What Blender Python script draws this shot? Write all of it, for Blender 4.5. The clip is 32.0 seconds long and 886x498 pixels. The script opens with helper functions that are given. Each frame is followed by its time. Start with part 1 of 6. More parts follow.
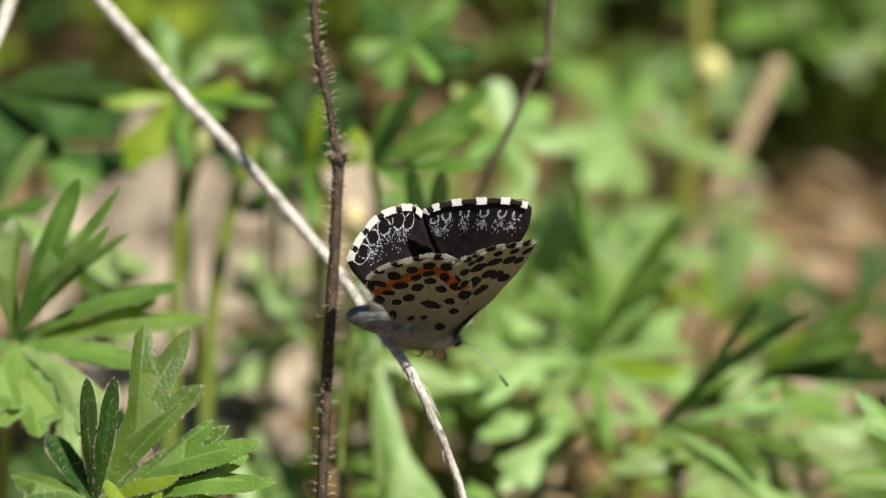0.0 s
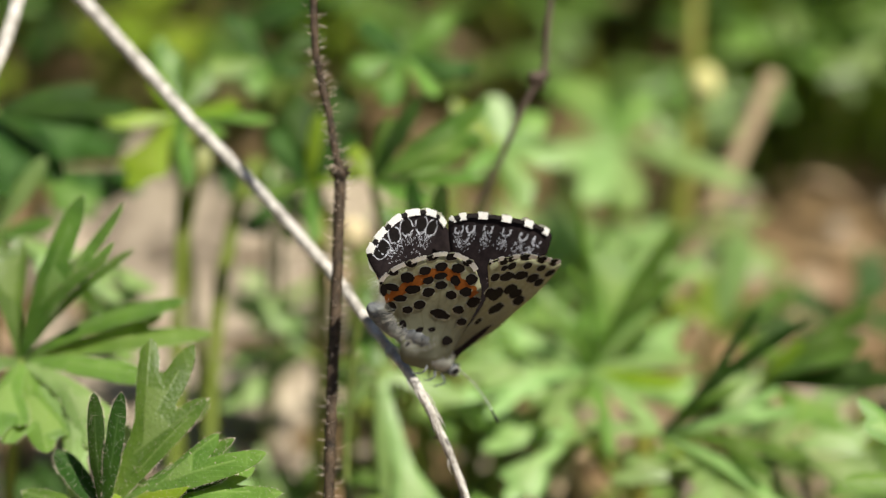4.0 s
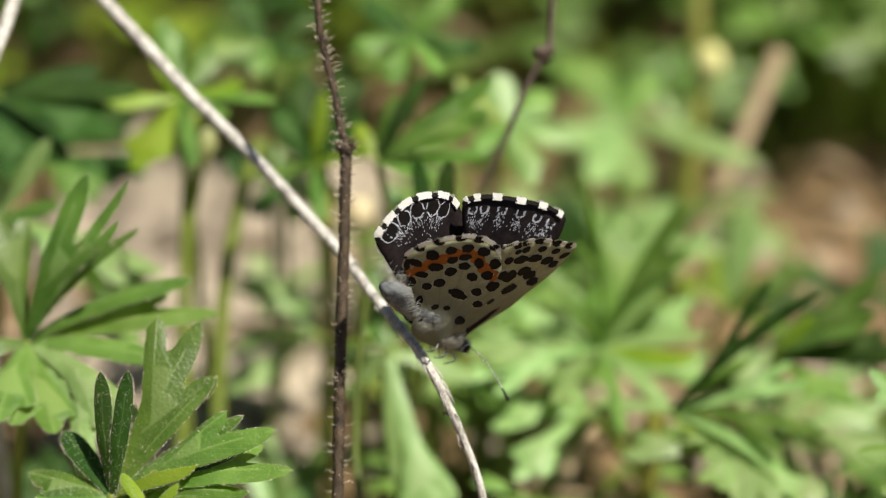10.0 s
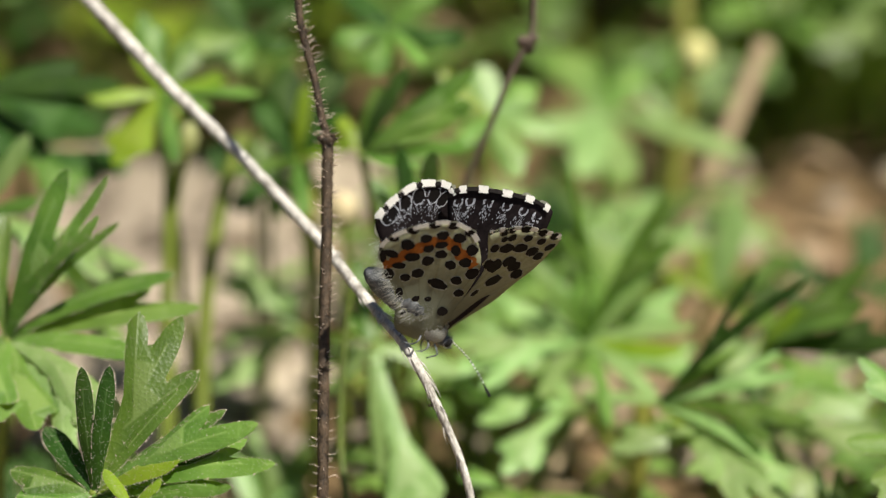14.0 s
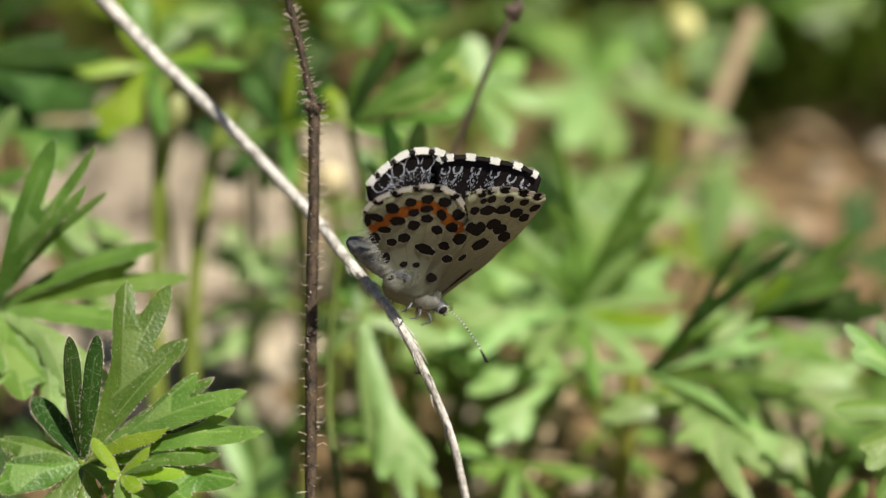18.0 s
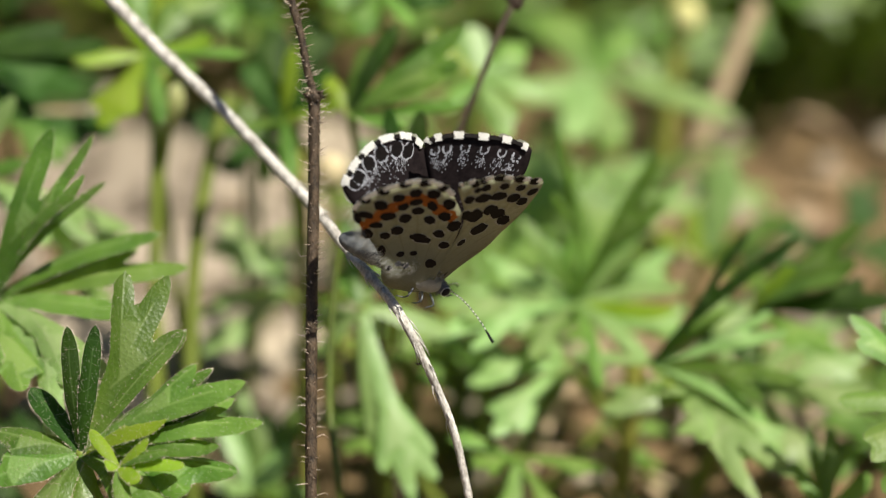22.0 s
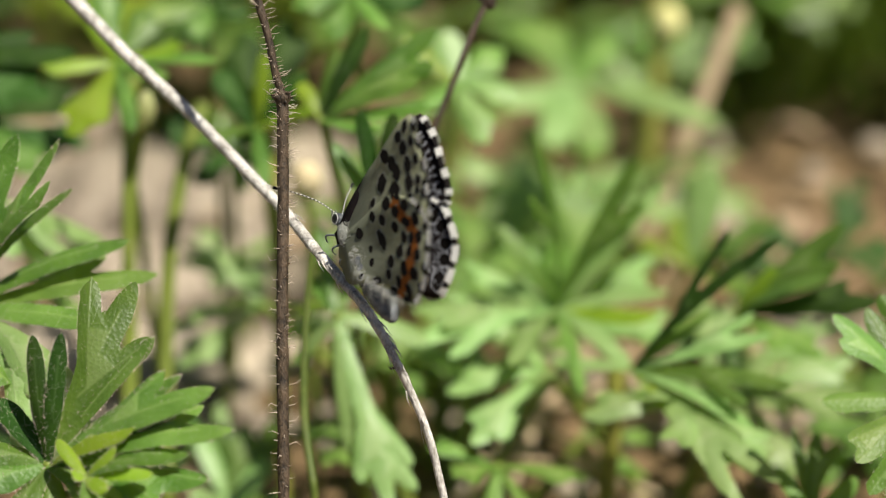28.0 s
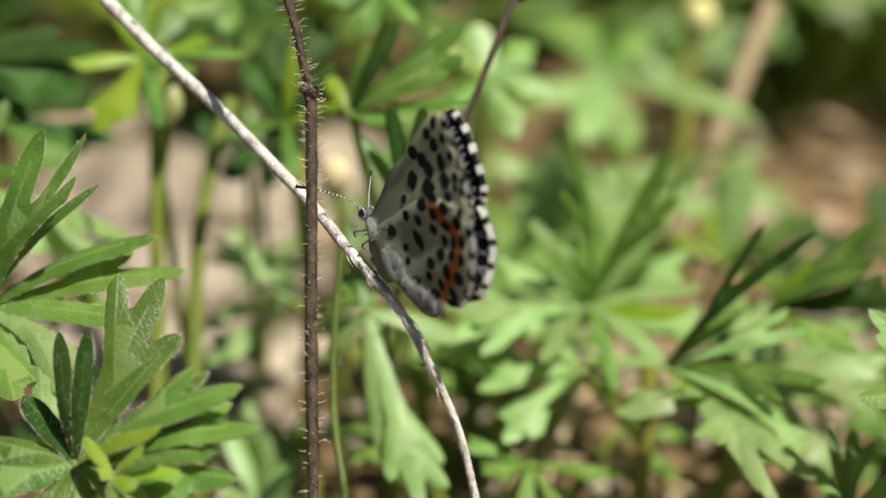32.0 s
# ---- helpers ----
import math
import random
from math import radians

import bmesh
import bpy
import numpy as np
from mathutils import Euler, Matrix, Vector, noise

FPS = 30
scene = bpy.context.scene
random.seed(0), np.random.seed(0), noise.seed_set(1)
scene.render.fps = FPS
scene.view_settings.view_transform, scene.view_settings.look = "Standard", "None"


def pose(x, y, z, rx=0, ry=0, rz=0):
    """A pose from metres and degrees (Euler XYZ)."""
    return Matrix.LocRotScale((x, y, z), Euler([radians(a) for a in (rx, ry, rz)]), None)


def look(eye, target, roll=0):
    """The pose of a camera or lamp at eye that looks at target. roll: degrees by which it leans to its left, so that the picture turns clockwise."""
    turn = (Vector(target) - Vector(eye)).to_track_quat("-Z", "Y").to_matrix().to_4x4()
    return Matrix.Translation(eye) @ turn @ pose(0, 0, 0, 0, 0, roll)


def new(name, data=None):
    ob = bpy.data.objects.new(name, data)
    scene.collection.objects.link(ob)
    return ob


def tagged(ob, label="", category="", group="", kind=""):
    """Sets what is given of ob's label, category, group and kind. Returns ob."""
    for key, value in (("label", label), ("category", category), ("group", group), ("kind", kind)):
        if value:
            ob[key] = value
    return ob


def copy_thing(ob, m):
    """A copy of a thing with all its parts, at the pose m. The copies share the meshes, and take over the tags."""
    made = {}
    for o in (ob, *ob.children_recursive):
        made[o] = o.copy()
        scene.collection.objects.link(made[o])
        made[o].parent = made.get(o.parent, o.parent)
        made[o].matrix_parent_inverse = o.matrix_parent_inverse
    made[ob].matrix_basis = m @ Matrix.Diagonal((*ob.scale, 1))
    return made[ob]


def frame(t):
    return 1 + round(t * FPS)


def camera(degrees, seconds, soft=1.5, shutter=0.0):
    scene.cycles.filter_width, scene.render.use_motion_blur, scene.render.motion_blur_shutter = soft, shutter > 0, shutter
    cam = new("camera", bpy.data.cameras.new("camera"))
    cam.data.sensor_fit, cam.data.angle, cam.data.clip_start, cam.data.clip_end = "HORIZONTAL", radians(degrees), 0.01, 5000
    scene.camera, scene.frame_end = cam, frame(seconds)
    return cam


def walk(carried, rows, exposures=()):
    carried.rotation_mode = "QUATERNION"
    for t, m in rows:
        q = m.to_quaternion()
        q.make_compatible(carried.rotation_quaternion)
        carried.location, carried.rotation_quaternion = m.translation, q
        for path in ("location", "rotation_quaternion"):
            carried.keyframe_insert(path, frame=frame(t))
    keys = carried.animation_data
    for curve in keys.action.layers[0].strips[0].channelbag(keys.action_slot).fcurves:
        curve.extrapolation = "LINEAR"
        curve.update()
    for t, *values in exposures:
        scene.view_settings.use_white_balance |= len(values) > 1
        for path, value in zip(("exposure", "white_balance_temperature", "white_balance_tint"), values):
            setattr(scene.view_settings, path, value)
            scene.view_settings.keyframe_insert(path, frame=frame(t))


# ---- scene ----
from mathutils import geometry

cam = camera(20, 32.0, 1.2)
cam.data.dof.use_dof = True
cam.data.dof.focus_distance = 0.2355
cam.data.dof.aperture_fstop = 12.0
PATH = [
    (0, pose(0.00045, -0.20628, 0.18706, 59.126, -1.410, 1.308)),
    (0.5, pose(0.00056, -0.20722, 0.18705, 59.239, -1.132, 1.120)),
    (1, pose(0.00009, -0.20702, 0.18632, 59.218, -0.913, 1.097)),
    (1.5, pose(0.00017, -0.20729, 0.18610, 59.199, -0.891, 1.060)),
    (2, pose(0.00042, -0.20855, 0.18661, 59.566, -0.927, 1.115)),
    (2.5, pose(0.00030, -0.20905, 0.18719, 59.685, -0.921, 0.857)),
    (3, pose(0.00014, -0.20979, 0.18672, 60.010, -0.757, 0.752)),
    (3.5, pose(-0.00021, -0.20903, 0.18609, 59.916, -0.785, 0.751)),
    (5.5, pose(-0.00067, -0.20974, 0.18648, 59.898, -0.608, 0.454)),
    (6, pose(-0.00049, -0.20922, 0.18512, 59.867, -0.421, 0.524)),
    (6.5, pose(-0.00042, -0.20896, 0.18455, 59.748, -0.252, 0.611)),
    (7, pose(-0.00028, -0.20880, 0.18424, 59.757, -0.208, 0.581)),
    (7.5, pose(-0.00084, -0.20809, 0.18493, 59.772, -0.343, 0.679)),
    (8, pose(0.00010, -0.20896, 0.18475, 59.928, -0.200, 0.543)),
    (8.5, pose(-0.00003, -0.20930, 0.18397, 59.991, -0.092, 0.388)),
    (9, pose(-0.00022, -0.20888, 0.18313, 60.030, -0.035, 0.380)),
    (9.5, pose(-0.00051, -0.20845, 0.18283, 59.996, 0.017, 0.401)),
    (10, pose(-0.00066, -0.20904, 0.18291, 59.972, -0.093, 0.462)),
    (10.5, pose(-0.00042, -0.20889, 0.18220, 59.961, -0.159, 0.381)),
    (11, pose(-0.00110, -0.20887, 0.18233, 59.856, -0.094, 0.156)),
    (11.5, pose(-0.00149, -0.20832, 0.18106, 59.834, -0.108, 0.172)),
    (12, pose(-0.00145, -0.20756, 0.18081, 59.712, -0.137, 0.059)),
    (12.5, pose(0.00016, -0.20809, 0.18099, 59.840, -0.095, 0.159)),
    (13, pose(0.00000, -0.20785, 0.18000, 59.999, -0.001, -0.001)),
    (13.5, pose(-0.00013, -0.20780, 0.18062, 59.987, 0.136, 0.041)),
    (14, pose(0.00000, -0.20790, 0.18038, 60.145, 0.284, -0.003)),
    (14.5, pose(-0.00010, -0.20794, 0.18002, 60.138, 0.276, -0.138)),
    (16.5, pose(0.00094, -0.20883, 0.17925, 60.171, 0.612, -0.244)),
    (17, pose(0.00052, -0.20882, 0.17936, 60.051, 0.658, -0.243)),
    (17.5, pose(0.00085, -0.20926, 0.17910, 59.940, 0.463, -0.180)),
    (18, pose(0.00087, -0.20911, 0.17899, 59.840, 0.466, -0.209)),
    (18.5, pose(0.00053, -0.20862, 0.17820, 59.863, 0.593, -0.291)),
    (19, pose(0.00012, -0.20821, 0.17815, 59.792, 0.532, -0.294)),
    (19.5, pose(-0.00003, -0.20767, 0.17897, 59.715, 0.410, -0.221)),
    (20, pose(0.00038, -0.20813, 0.17857, 59.767, 0.510, -0.312)),
    (20.5, pose(0.00073, -0.20833, 0.17716, 59.968, 0.541, -0.233)),
    (21, pose(0.00014, -0.20793, 0.17775, 59.724, 0.365, -0.365)),
    (21.5, pose(0.00064, -0.20791, 0.17776, 59.818, 0.448, -0.254)),
    (22, pose(0.00068, -0.20750, 0.17734, 59.754, 0.468, -0.225)),
    (22.5, pose(0.00075, -0.20713, 0.17695, 59.821, 0.563, -0.234)),
    (23, pose(0.00026, -0.20674, 0.17692, 59.750, 0.558, -0.339)),
    (23.5, pose(0.00125, -0.20715, 0.17687, 59.991, 0.618, -0.191)),
    (24, pose(0.00102, -0.20711, 0.17627, 60.108, 0.741, -0.289)),
    (24.5, pose(0.00207, -0.20702, 0.17597, 60.163, 0.835, -0.211)),
    (25, pose(0.00196, -0.20656, 0.17577, 60.146, 0.789, -0.311)),
    (25.5, pose(0.00226, -0.20580, 0.17535, 60.060, 0.700, -0.285)),
    (26, pose(0.00321, -0.20659, 0.17582, 60.144, 0.814, -0.429)),
    (26.5, pose(0.00354, -0.20609, 0.17485, 60.136, 1.023, -0.643)),
    (28.5, pose(0.00340, -0.20487, 0.17208, 60.618, 1.154, -0.537)),
    (29, pose(0.00361, -0.20472, 0.17197, 60.598, 1.102, -0.487)),
    (29.5, pose(0.00369, -0.20440, 0.17083, 60.606, 1.305, -0.398)),
    (30, pose(0.00425, -0.20291, 0.17026, 60.423, 1.573, -0.361)),
    (30.5, pose(0.00435, -0.20255, 0.16965, 60.302, 1.692, -0.282)),
    (31, pose(0.00435, -0.20290, 0.16993, 60.368, 1.763, -0.103)),
    (31.5, pose(0.00314, -0.20199, 0.16994, 60.394, 1.730, -0.083)),
    (32, pose(0.00348, -0.20261, 0.17052, 60.530, 1.632, -0.003)),
]
walk(cam, PATH)

# ---- world, sun, exposure ----
SUN_TO = Vector((0.36, -0.18, 0.90)).normalized()
world = bpy.data.worlds.new("world")
scene.world = world
world.use_nodes = True
wn = world.node_tree
sky = wn.nodes.new("ShaderNodeTexSky")
sky.sky_type = 'NISHITA'
sky.sun_disc = False
sky.sun_elevation = math.asin(SUN_TO.z)
sky.sun_rotation = math.atan2(SUN_TO.x, SUN_TO.y)
wn.links.new(sky.outputs[0], wn.nodes["Background"].inputs[0])
wn.nodes["Background"].inputs[1].default_value = 0.036
sun = new("sun", bpy.data.lights.new("sun", 'SUN'))
sun.data.energy = 5.0
sun.data.angle = radians(0.53)
sun.data.color = (1.0, 0.94, 0.82)
sun.matrix_world = look(SUN_TO * 2, (0, 0, 0))
scene.view_settings.exposure = 0.50

MM = 0.001


# ---- materials ----
def nodes_of(name):
    m = bpy.data.materials.new(name)
    m.use_nodes = True
    return m, m.node_tree.nodes, m.node_tree.links


def mottled(name, dark, light, scale, rough=0.7, bump=0.3, metal=0.0, fine=6.0, spec=0.4, stretch=(1, 1, 1), vary=0.0):
    """Two scales of noise between two colours, with fine relief."""
    m, n, l = nodes_of(name)
    b = n["Principled BSDF"]
    geo = n.new("ShaderNodeNewGeometry")
    mp = n.new("ShaderNodeMapping")
    mp.inputs["Scale"].default_value = stretch
    l.new(geo.outputs["Position"], mp.inputs[0])
    a = n.new("ShaderNodeTexNoise")
    a.inputs["Scale"].default_value = scale
    a.inputs["Detail"].default_value = 4
    c = n.new("ShaderNodeTexNoise")
    c.inputs["Scale"].default_value = scale * fine
    c.inputs["Detail"].default_value = 3
    l.new(mp.outputs[0], a.inputs["Vector"])
    l.new(mp.outputs[0], c.inputs["Vector"])
    mix = n.new("ShaderNodeMath")
    mix.operation = 'MULTIPLY_ADD'
    mix.inputs[1].default_value = 0.45
    add = n.new("ShaderNodeMath")
    add.operation = 'MULTIPLY'
    add.inputs[1].default_value = 0.55
    l.new(a.outputs[0], add.inputs[0])
    l.new(c.outputs[0], mix.inputs[0])
    l.new(add.outputs[0], mix.inputs[2])
    ramp = n.new("ShaderNodeValToRGB")
    ramp.color_ramp.elements[0].position = 0.36
    ramp.color_ramp.elements[1].position = 0.64
    ramp.color_ramp.elements[0].color = (*dark, 1)
    ramp.color_ramp.elements[1].color = (*light, 1)
    l.new(mix.outputs[0], ramp.inputs[0])
    out = ramp.outputs[0]
    if vary:
        info = n.new("ShaderNodeObjectInfo")
        hsv = n.new("ShaderNodeHueSaturation")
        mr = n.new("ShaderNodeMapRange")
        mr.inputs[3].default_value = 1 - vary
        mr.inputs[4].default_value = 1 + vary
        l.new(info.outputs["Random"], mr.inputs[0])
        l.new(mr.outputs[0], hsv.inputs["Value"])
        l.new(out, hsv.inputs["Color"])
        out = hsv.outputs[0]
    l.new(out, b.inputs["Base Color"])
    b.inputs["Roughness"].default_value = rough
    b.inputs["Metallic"].default_value = metal
    b.inputs["Specular IOR Level"].default_value = spec
    if bump:
        bp = n.new("ShaderNodeBump")
        bp.inputs["Strength"].default_value = bump
        bp.inputs["Distance"].default_value = 0.0004
        l.new(mix.outputs[0], bp.inputs["Height"])
        l.new(bp.outputs[0], b.inputs["Normal"])
    return m


def leaf_material(name, dark, light, rib, through_colour, thin=0.35, rough=0.42, spec=0.5):
    """Blade with a pale midrib and side veins (UV: u across, v along), specks, and light passing through."""
    m, n, l = nodes_of(name)
    b = n["Principled BSDF"]
    out = n["Material Output"]
    uv = n.new("ShaderNodeUVMap")
    sep = n.new("ShaderNodeSeparateXYZ")
    l.new(uv.outputs[0], sep.inputs[0])
    geo = n.new("ShaderNodeNewGeometry")
    a = n.new("ShaderNodeTexNoise")
    a.inputs["Scale"].default_value = 260
    a.inputs["Detail"].default_value = 5
    l.new(geo.outputs["Position"], a.inputs["Vector"])
    fine = n.new("ShaderNodeTexVoronoi")
    fine.inputs["Scale"].default_value = 2600
    l.new(geo.outputs["Position"], fine.inputs["Vector"])
    ramp = n.new("ShaderNodeValToRGB")
    ramp.color_ramp.elements[0].position, ramp.color_ramp.elements[1].position = 0.32, 0.68
    ramp.color_ramp.elements[0].color, ramp.color_ramp.elements[1].color = (*dark, 1), (*light, 1)
    l.new(a.outputs[0], ramp.inputs[0])
    # distance from the midrib
    off = n.new("ShaderNodeMath")
    off.operation = 'SUBTRACT'
    off.inputs[1].default_value = 0.5
    l.new(sep.outputs[0], off.inputs[0])
    ab = n.new("ShaderNodeMath")
    ab.operation = 'ABSOLUTE'
    l.new(off.outputs[0], ab.inputs[0])
    mid = n.new("ShaderNodeMapRange")
    mid.inputs[1].default_value, mid.inputs[2].default_value = 0.0, 0.075
    mid.inputs[3].default_value, mid.inputs[4].default_value = 0.75, 0.0
    l.new(ab.outputs[0], mid.inputs[0])
    # slanting side veins
    slant = n.new("ShaderNodeMath")
    slant.operation = 'MULTIPLY_ADD'
    slant.inputs[1].default_value = -0.5
    l.new(ab.outputs[0], slant.inputs[0])
    l.new(sep.outputs[1], slant.inputs[2])
    saw = n.new("ShaderNodeMath")
    saw.operation = 'MULTIPLY'
    saw.inputs[1].default_value = 62.0
    l.new(slant.outputs[0], saw.inputs[0])
    sine = n.new("ShaderNodeMath")
    sine.operation = 'SINE'
    l.new(saw.outputs[0], sine.inputs[0])
    vein = n.new("ShaderNodeMapRange")
    vein.inputs[1].default_value, vein.inputs[2].default_value = 0.82, 1.0
    vein.inputs[3].default_value, vein.inputs[4].default_value = 0.0, 0.22
    l.new(sine.outputs[0], vein.inputs[0])
    both = n.new("ShaderNodeMath")
    both.operation = 'MAXIMUM'
    l.new(mid.outputs[0], both.inputs[0])
    l.new(vein.outputs[0], both.inputs[1])
    col = n.new("ShaderNodeMix")
    col.data_type = 'RGBA'
    col.inputs[7].default_value = (*rib, 1)
    l.new(both.outputs[0], col.inputs[0])
    l.new(ramp.outputs[0], col.inputs[6])
    speck = n.new("ShaderNodeTexVoronoi")
    speck.inputs["Scale"].default_value = 3000
    l.new(geo.outputs["Position"], speck.inputs["Vector"])
    dot = n.new("ShaderNodeMapRange")
    dot.inputs[1].default_value, dot.inputs[2].default_value = 0.10, 0.20
    dot.inputs[3].default_value, dot.inputs[4].default_value = 0.4, 0.0
    l.new(speck.outputs[0], dot.inputs[0])
    pale = n.new("ShaderNodeMix")
    pale.data_type = 'RGBA'
    pale.inputs[7].default_value = (0.62, 0.66, 0.48, 1)
    l.new(dot.outputs[0], pale.inputs[0])
    l.new(col.outputs[2], pale.inputs[6])
    col = pale
    info = n.new("ShaderNodeObjectInfo")
    hsv = n.new("ShaderNodeHueSaturation")
    val = n.new("ShaderNodeMapRange")
    val.inputs[3].default_value, val.inputs[4].default_value = 0.78, 1.25
    hue = n.new("ShaderNodeMapRange")
    hue.inputs[3].default_value, hue.inputs[4].default_value = 0.485, 0.515
    l.new(info.outputs["Random"], val.inputs[0])
    l.new(info.outputs["Random"], hue.inputs[0])
    l.new(val.outputs[0], hsv.inputs["Value"])
    l.new(hue.outputs[0], hsv.inputs["Hue"])
    l.new(col.outputs[2], hsv.inputs["Color"])
    l.new(hsv.outputs[0], b.inputs["Base Color"])
    b.inputs["Roughness"].default_value = rough
    b.inputs["Specular IOR Level"].default_value = spec
    bp = n.new("ShaderNodeBump")
    bp.inputs["Strength"].default_value = 0.35
    bp.inputs["Distance"].default_value = 0.00012
    hsum = n.new("ShaderNodeMath")
    hsum.operation = 'SUBTRACT'
    l.new(fine.outputs[0], hsum.inputs[0])
    l.new(both.outputs[0], hsum.inputs[1])
    l.new(hsum.outputs[0], bp.inputs["Height"])
    l.new(bp.outputs[0], b.inputs["Normal"])
    tr = n.new("ShaderNodeBsdfTranslucent")
    tr.inputs[0].default_value = (*through_colour, 1)
    mx = n.new("ShaderNodeMixShader")
    mx.inputs[0].default_value = thin
    l.new(b.outputs[0], mx.inputs[1])
    l.new(tr.outputs[0], mx.inputs[2])
    l.new(mx.outputs[0], out.inputs[0])
    return m


def film_material(name, dark, light, scale, rough=0.6, thin=0.0, through_colour=(1, 1, 1), sheen=0.0, basal=None):
    """Wing scales: a fine dusty grain, let through by light."""
    m, n, l = nodes_of(name)
    b = n["Principled BSDF"]
    tc = n.new("ShaderNodeTexCoord")
    a = n.new("ShaderNodeTexNoise")
    a.inputs["Scale"].default_value = scale
    a.inputs["Detail"].default_value = 6
    a.inputs["Roughness"].default_value = 0.7
    l.new(tc.outputs["Object"], a.inputs["Vector"])
    ramp = n.new("ShaderNodeValToRGB")
    ramp.color_ramp.elements[0].position, ramp.color_ramp.elements[1].position = 0.3, 0.7
    ramp.color_ramp.elements[0].color, ramp.color_ramp.elements[1].color = (*dark, 1), (*light, 1)
    l.new(a.outputs[0], ramp.inputs[0])
    colour = ramp.outputs[0]
    if basal:
        # bluish dusting and painted body shade near the root; fine darker veins fan out from it
        sep = n.new("ShaderNodeSeparateXYZ")
        l.new(tc.outputs["Object"], sep.inputs[0])
        far = n.new("ShaderNodeMapRange")
        far.inputs[1].default_value, far.inputs[2].default_value = 0.0015, 0.0085
        far.inputs[3].default_value, far.inputs[4].default_value = 0.9, 0.0
        l.new(sep.outputs[2], far.inputs[0])
        mix = n.new("ShaderNodeMix")
        mix.data_type = 'RGBA'
        mix.inputs[7].default_value = (*basal, 1)
        l.new(far.outputs[0], mix.inputs[0])
        l.new(colour, mix.inputs[6])
        up = n.new("ShaderNodeMath")
        up.operation = 'ADD'
        up.inputs[1].default_value = 0.0025
        l.new(sep.outputs[2], up.inputs[0])
        angle = n.new("ShaderNodeMath")
        angle.operation = 'ARCTAN2'
        l.new(sep.outputs[0], angle.inputs[0])
        l.new(up.outputs[0], angle.inputs[1])
        many = n.new("ShaderNodeMath")
        many.operation = 'MULTIPLY'
        many.inputs[1].default_value = 29.0
        l.new(angle.outputs[0], many.inputs[0])
        wave = n.new("ShaderNodeMath")
        wave.operation = 'SINE'
        l.new(many.outputs[0], wave.inputs[0])
        vein = n.new("ShaderNodeMapRange")
        vein.inputs[1].default_value, vein.inputs[2].default_value = 0.90, 1.0
        vein.inputs[3].default_value, vein.inputs[4].default_value = 0.0, 0.45
        l.new(wave.outputs[0], vein.inputs[0])
        rib = n.new("ShaderNodeMix")
        rib.data_type = 'RGBA'
        rib.blend_type = 'MULTIPLY'
        rib.inputs[7].default_value = (0.62, 0.58, 0.48, 1)
        l.new(vein.outputs[0], rib.inputs[0])
        l.new(mix.outputs[2], rib.inputs[6])
        colour = rib.outputs[2]
    l.new(colour, b.inputs["Base Color"])
    b.inputs["Roughness"].default_value = rough
    b.inputs["Specular IOR Level"].default_value = 0.10
    b.inputs["Sheen Weight"].default_value = sheen
    if thin:
        tr = n.new("ShaderNodeBsdfTranslucent")
        tr.inputs[0].default_value = (*through_colour, 1)
        mx = n.new("ShaderNodeMixShader")
        mx.inputs[0].default_value = thin
        l.new(b.outputs[0], mx.inputs[1])
        l.new(tr.outputs[0], mx.inputs[2])
        l.new(mx.outputs[0], n["Material Output"].inputs[0])
    return m


SOIL = mottled("soil", (0.060, 0.039, 0.019), (0.27, 0.183, 0.098), 95, 0.95, 0.8, fine=9, spec=0.15)
STONE = mottled("stone", (0.12, 0.092, 0.066), (0.48, 0.405, 0.315), 190, 0.85, 0.6, spec=0.2, vary=0.2)
LITTER = mottled("dead_leaf", (0.20, 0.12, 0.06), (0.50, 0.38, 0.25), 200, 0.8, 0.5, vary=0.3)
STRAW = mottled("straw", (0.34, 0.24, 0.14), (0.60, 0.47, 0.31), 350, 0.7, 0.4, stretch=(1, 1, 0.15))
BLEACHED = mottled("bleached_stalk", (0.24, 0.218, 0.19), (0.78, 0.745, 0.69), 900, 0.6, 0.7, fine=5, stretch=(1, 1, 0.35))
BARK = mottled("brown_stalk", (0.010, 0.007, 0.004), (0.115, 0.078, 0.048), 1300, 0.6, 0.9, fine=5, stretch=(1, 1, 0.3))
TWIG = mottled("dry_twig_bark", (0.045, 0.031, 0.023), (0.15, 0.108, 0.084), 600, 0.7, 0.6)
BRISTLE = mottled("pale_bristle", (0.45, 0.34, 0.26), (0.75, 0.65, 0.55), 800, 0.5, 0)
GREEN_STEM = mottled("green_stem", (0.11, 0.155, 0.020), (0.21, 0.26, 0.045), 300, 0.5, 0.2, vary=0.2)
DARK_STEM = mottled("dark_green_stem", (0.055, 0.085, 0.012), (0.115, 0.150, 0.024), 300, 0.5, 0.2)
YELLOW_STEM = mottled("yellowish_stem", (0.14, 0.155, 0.020), (0.25, 0.245, 0.050), 250, 0.5, 0.2)
BUD = mottled("cream_bud", (0.55, 0.44, 0.26), (0.76, 0.65, 0.43), 400, 0.5, 0.2)
YELLOW_BUD = mottled("yellow_bud", (0.60, 0.56, 0.18), (0.85, 0.82, 0.42), 300, 0.5, 0.2)
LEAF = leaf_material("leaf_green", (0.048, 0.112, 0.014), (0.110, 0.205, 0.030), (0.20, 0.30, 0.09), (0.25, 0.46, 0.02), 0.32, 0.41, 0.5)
# Darker leaf copy: shade on leaves and between them is put into its colour.
LEAF_DARK_SHADED = leaf_material("leaf_dark_shaded", (0.011, 0.033, 0.005), (0.029, 0.068, 0.009), (0.06, 0.11, 0.03), (0.10, 0.23, 0.008), 0.12, 0.55, 0.12)
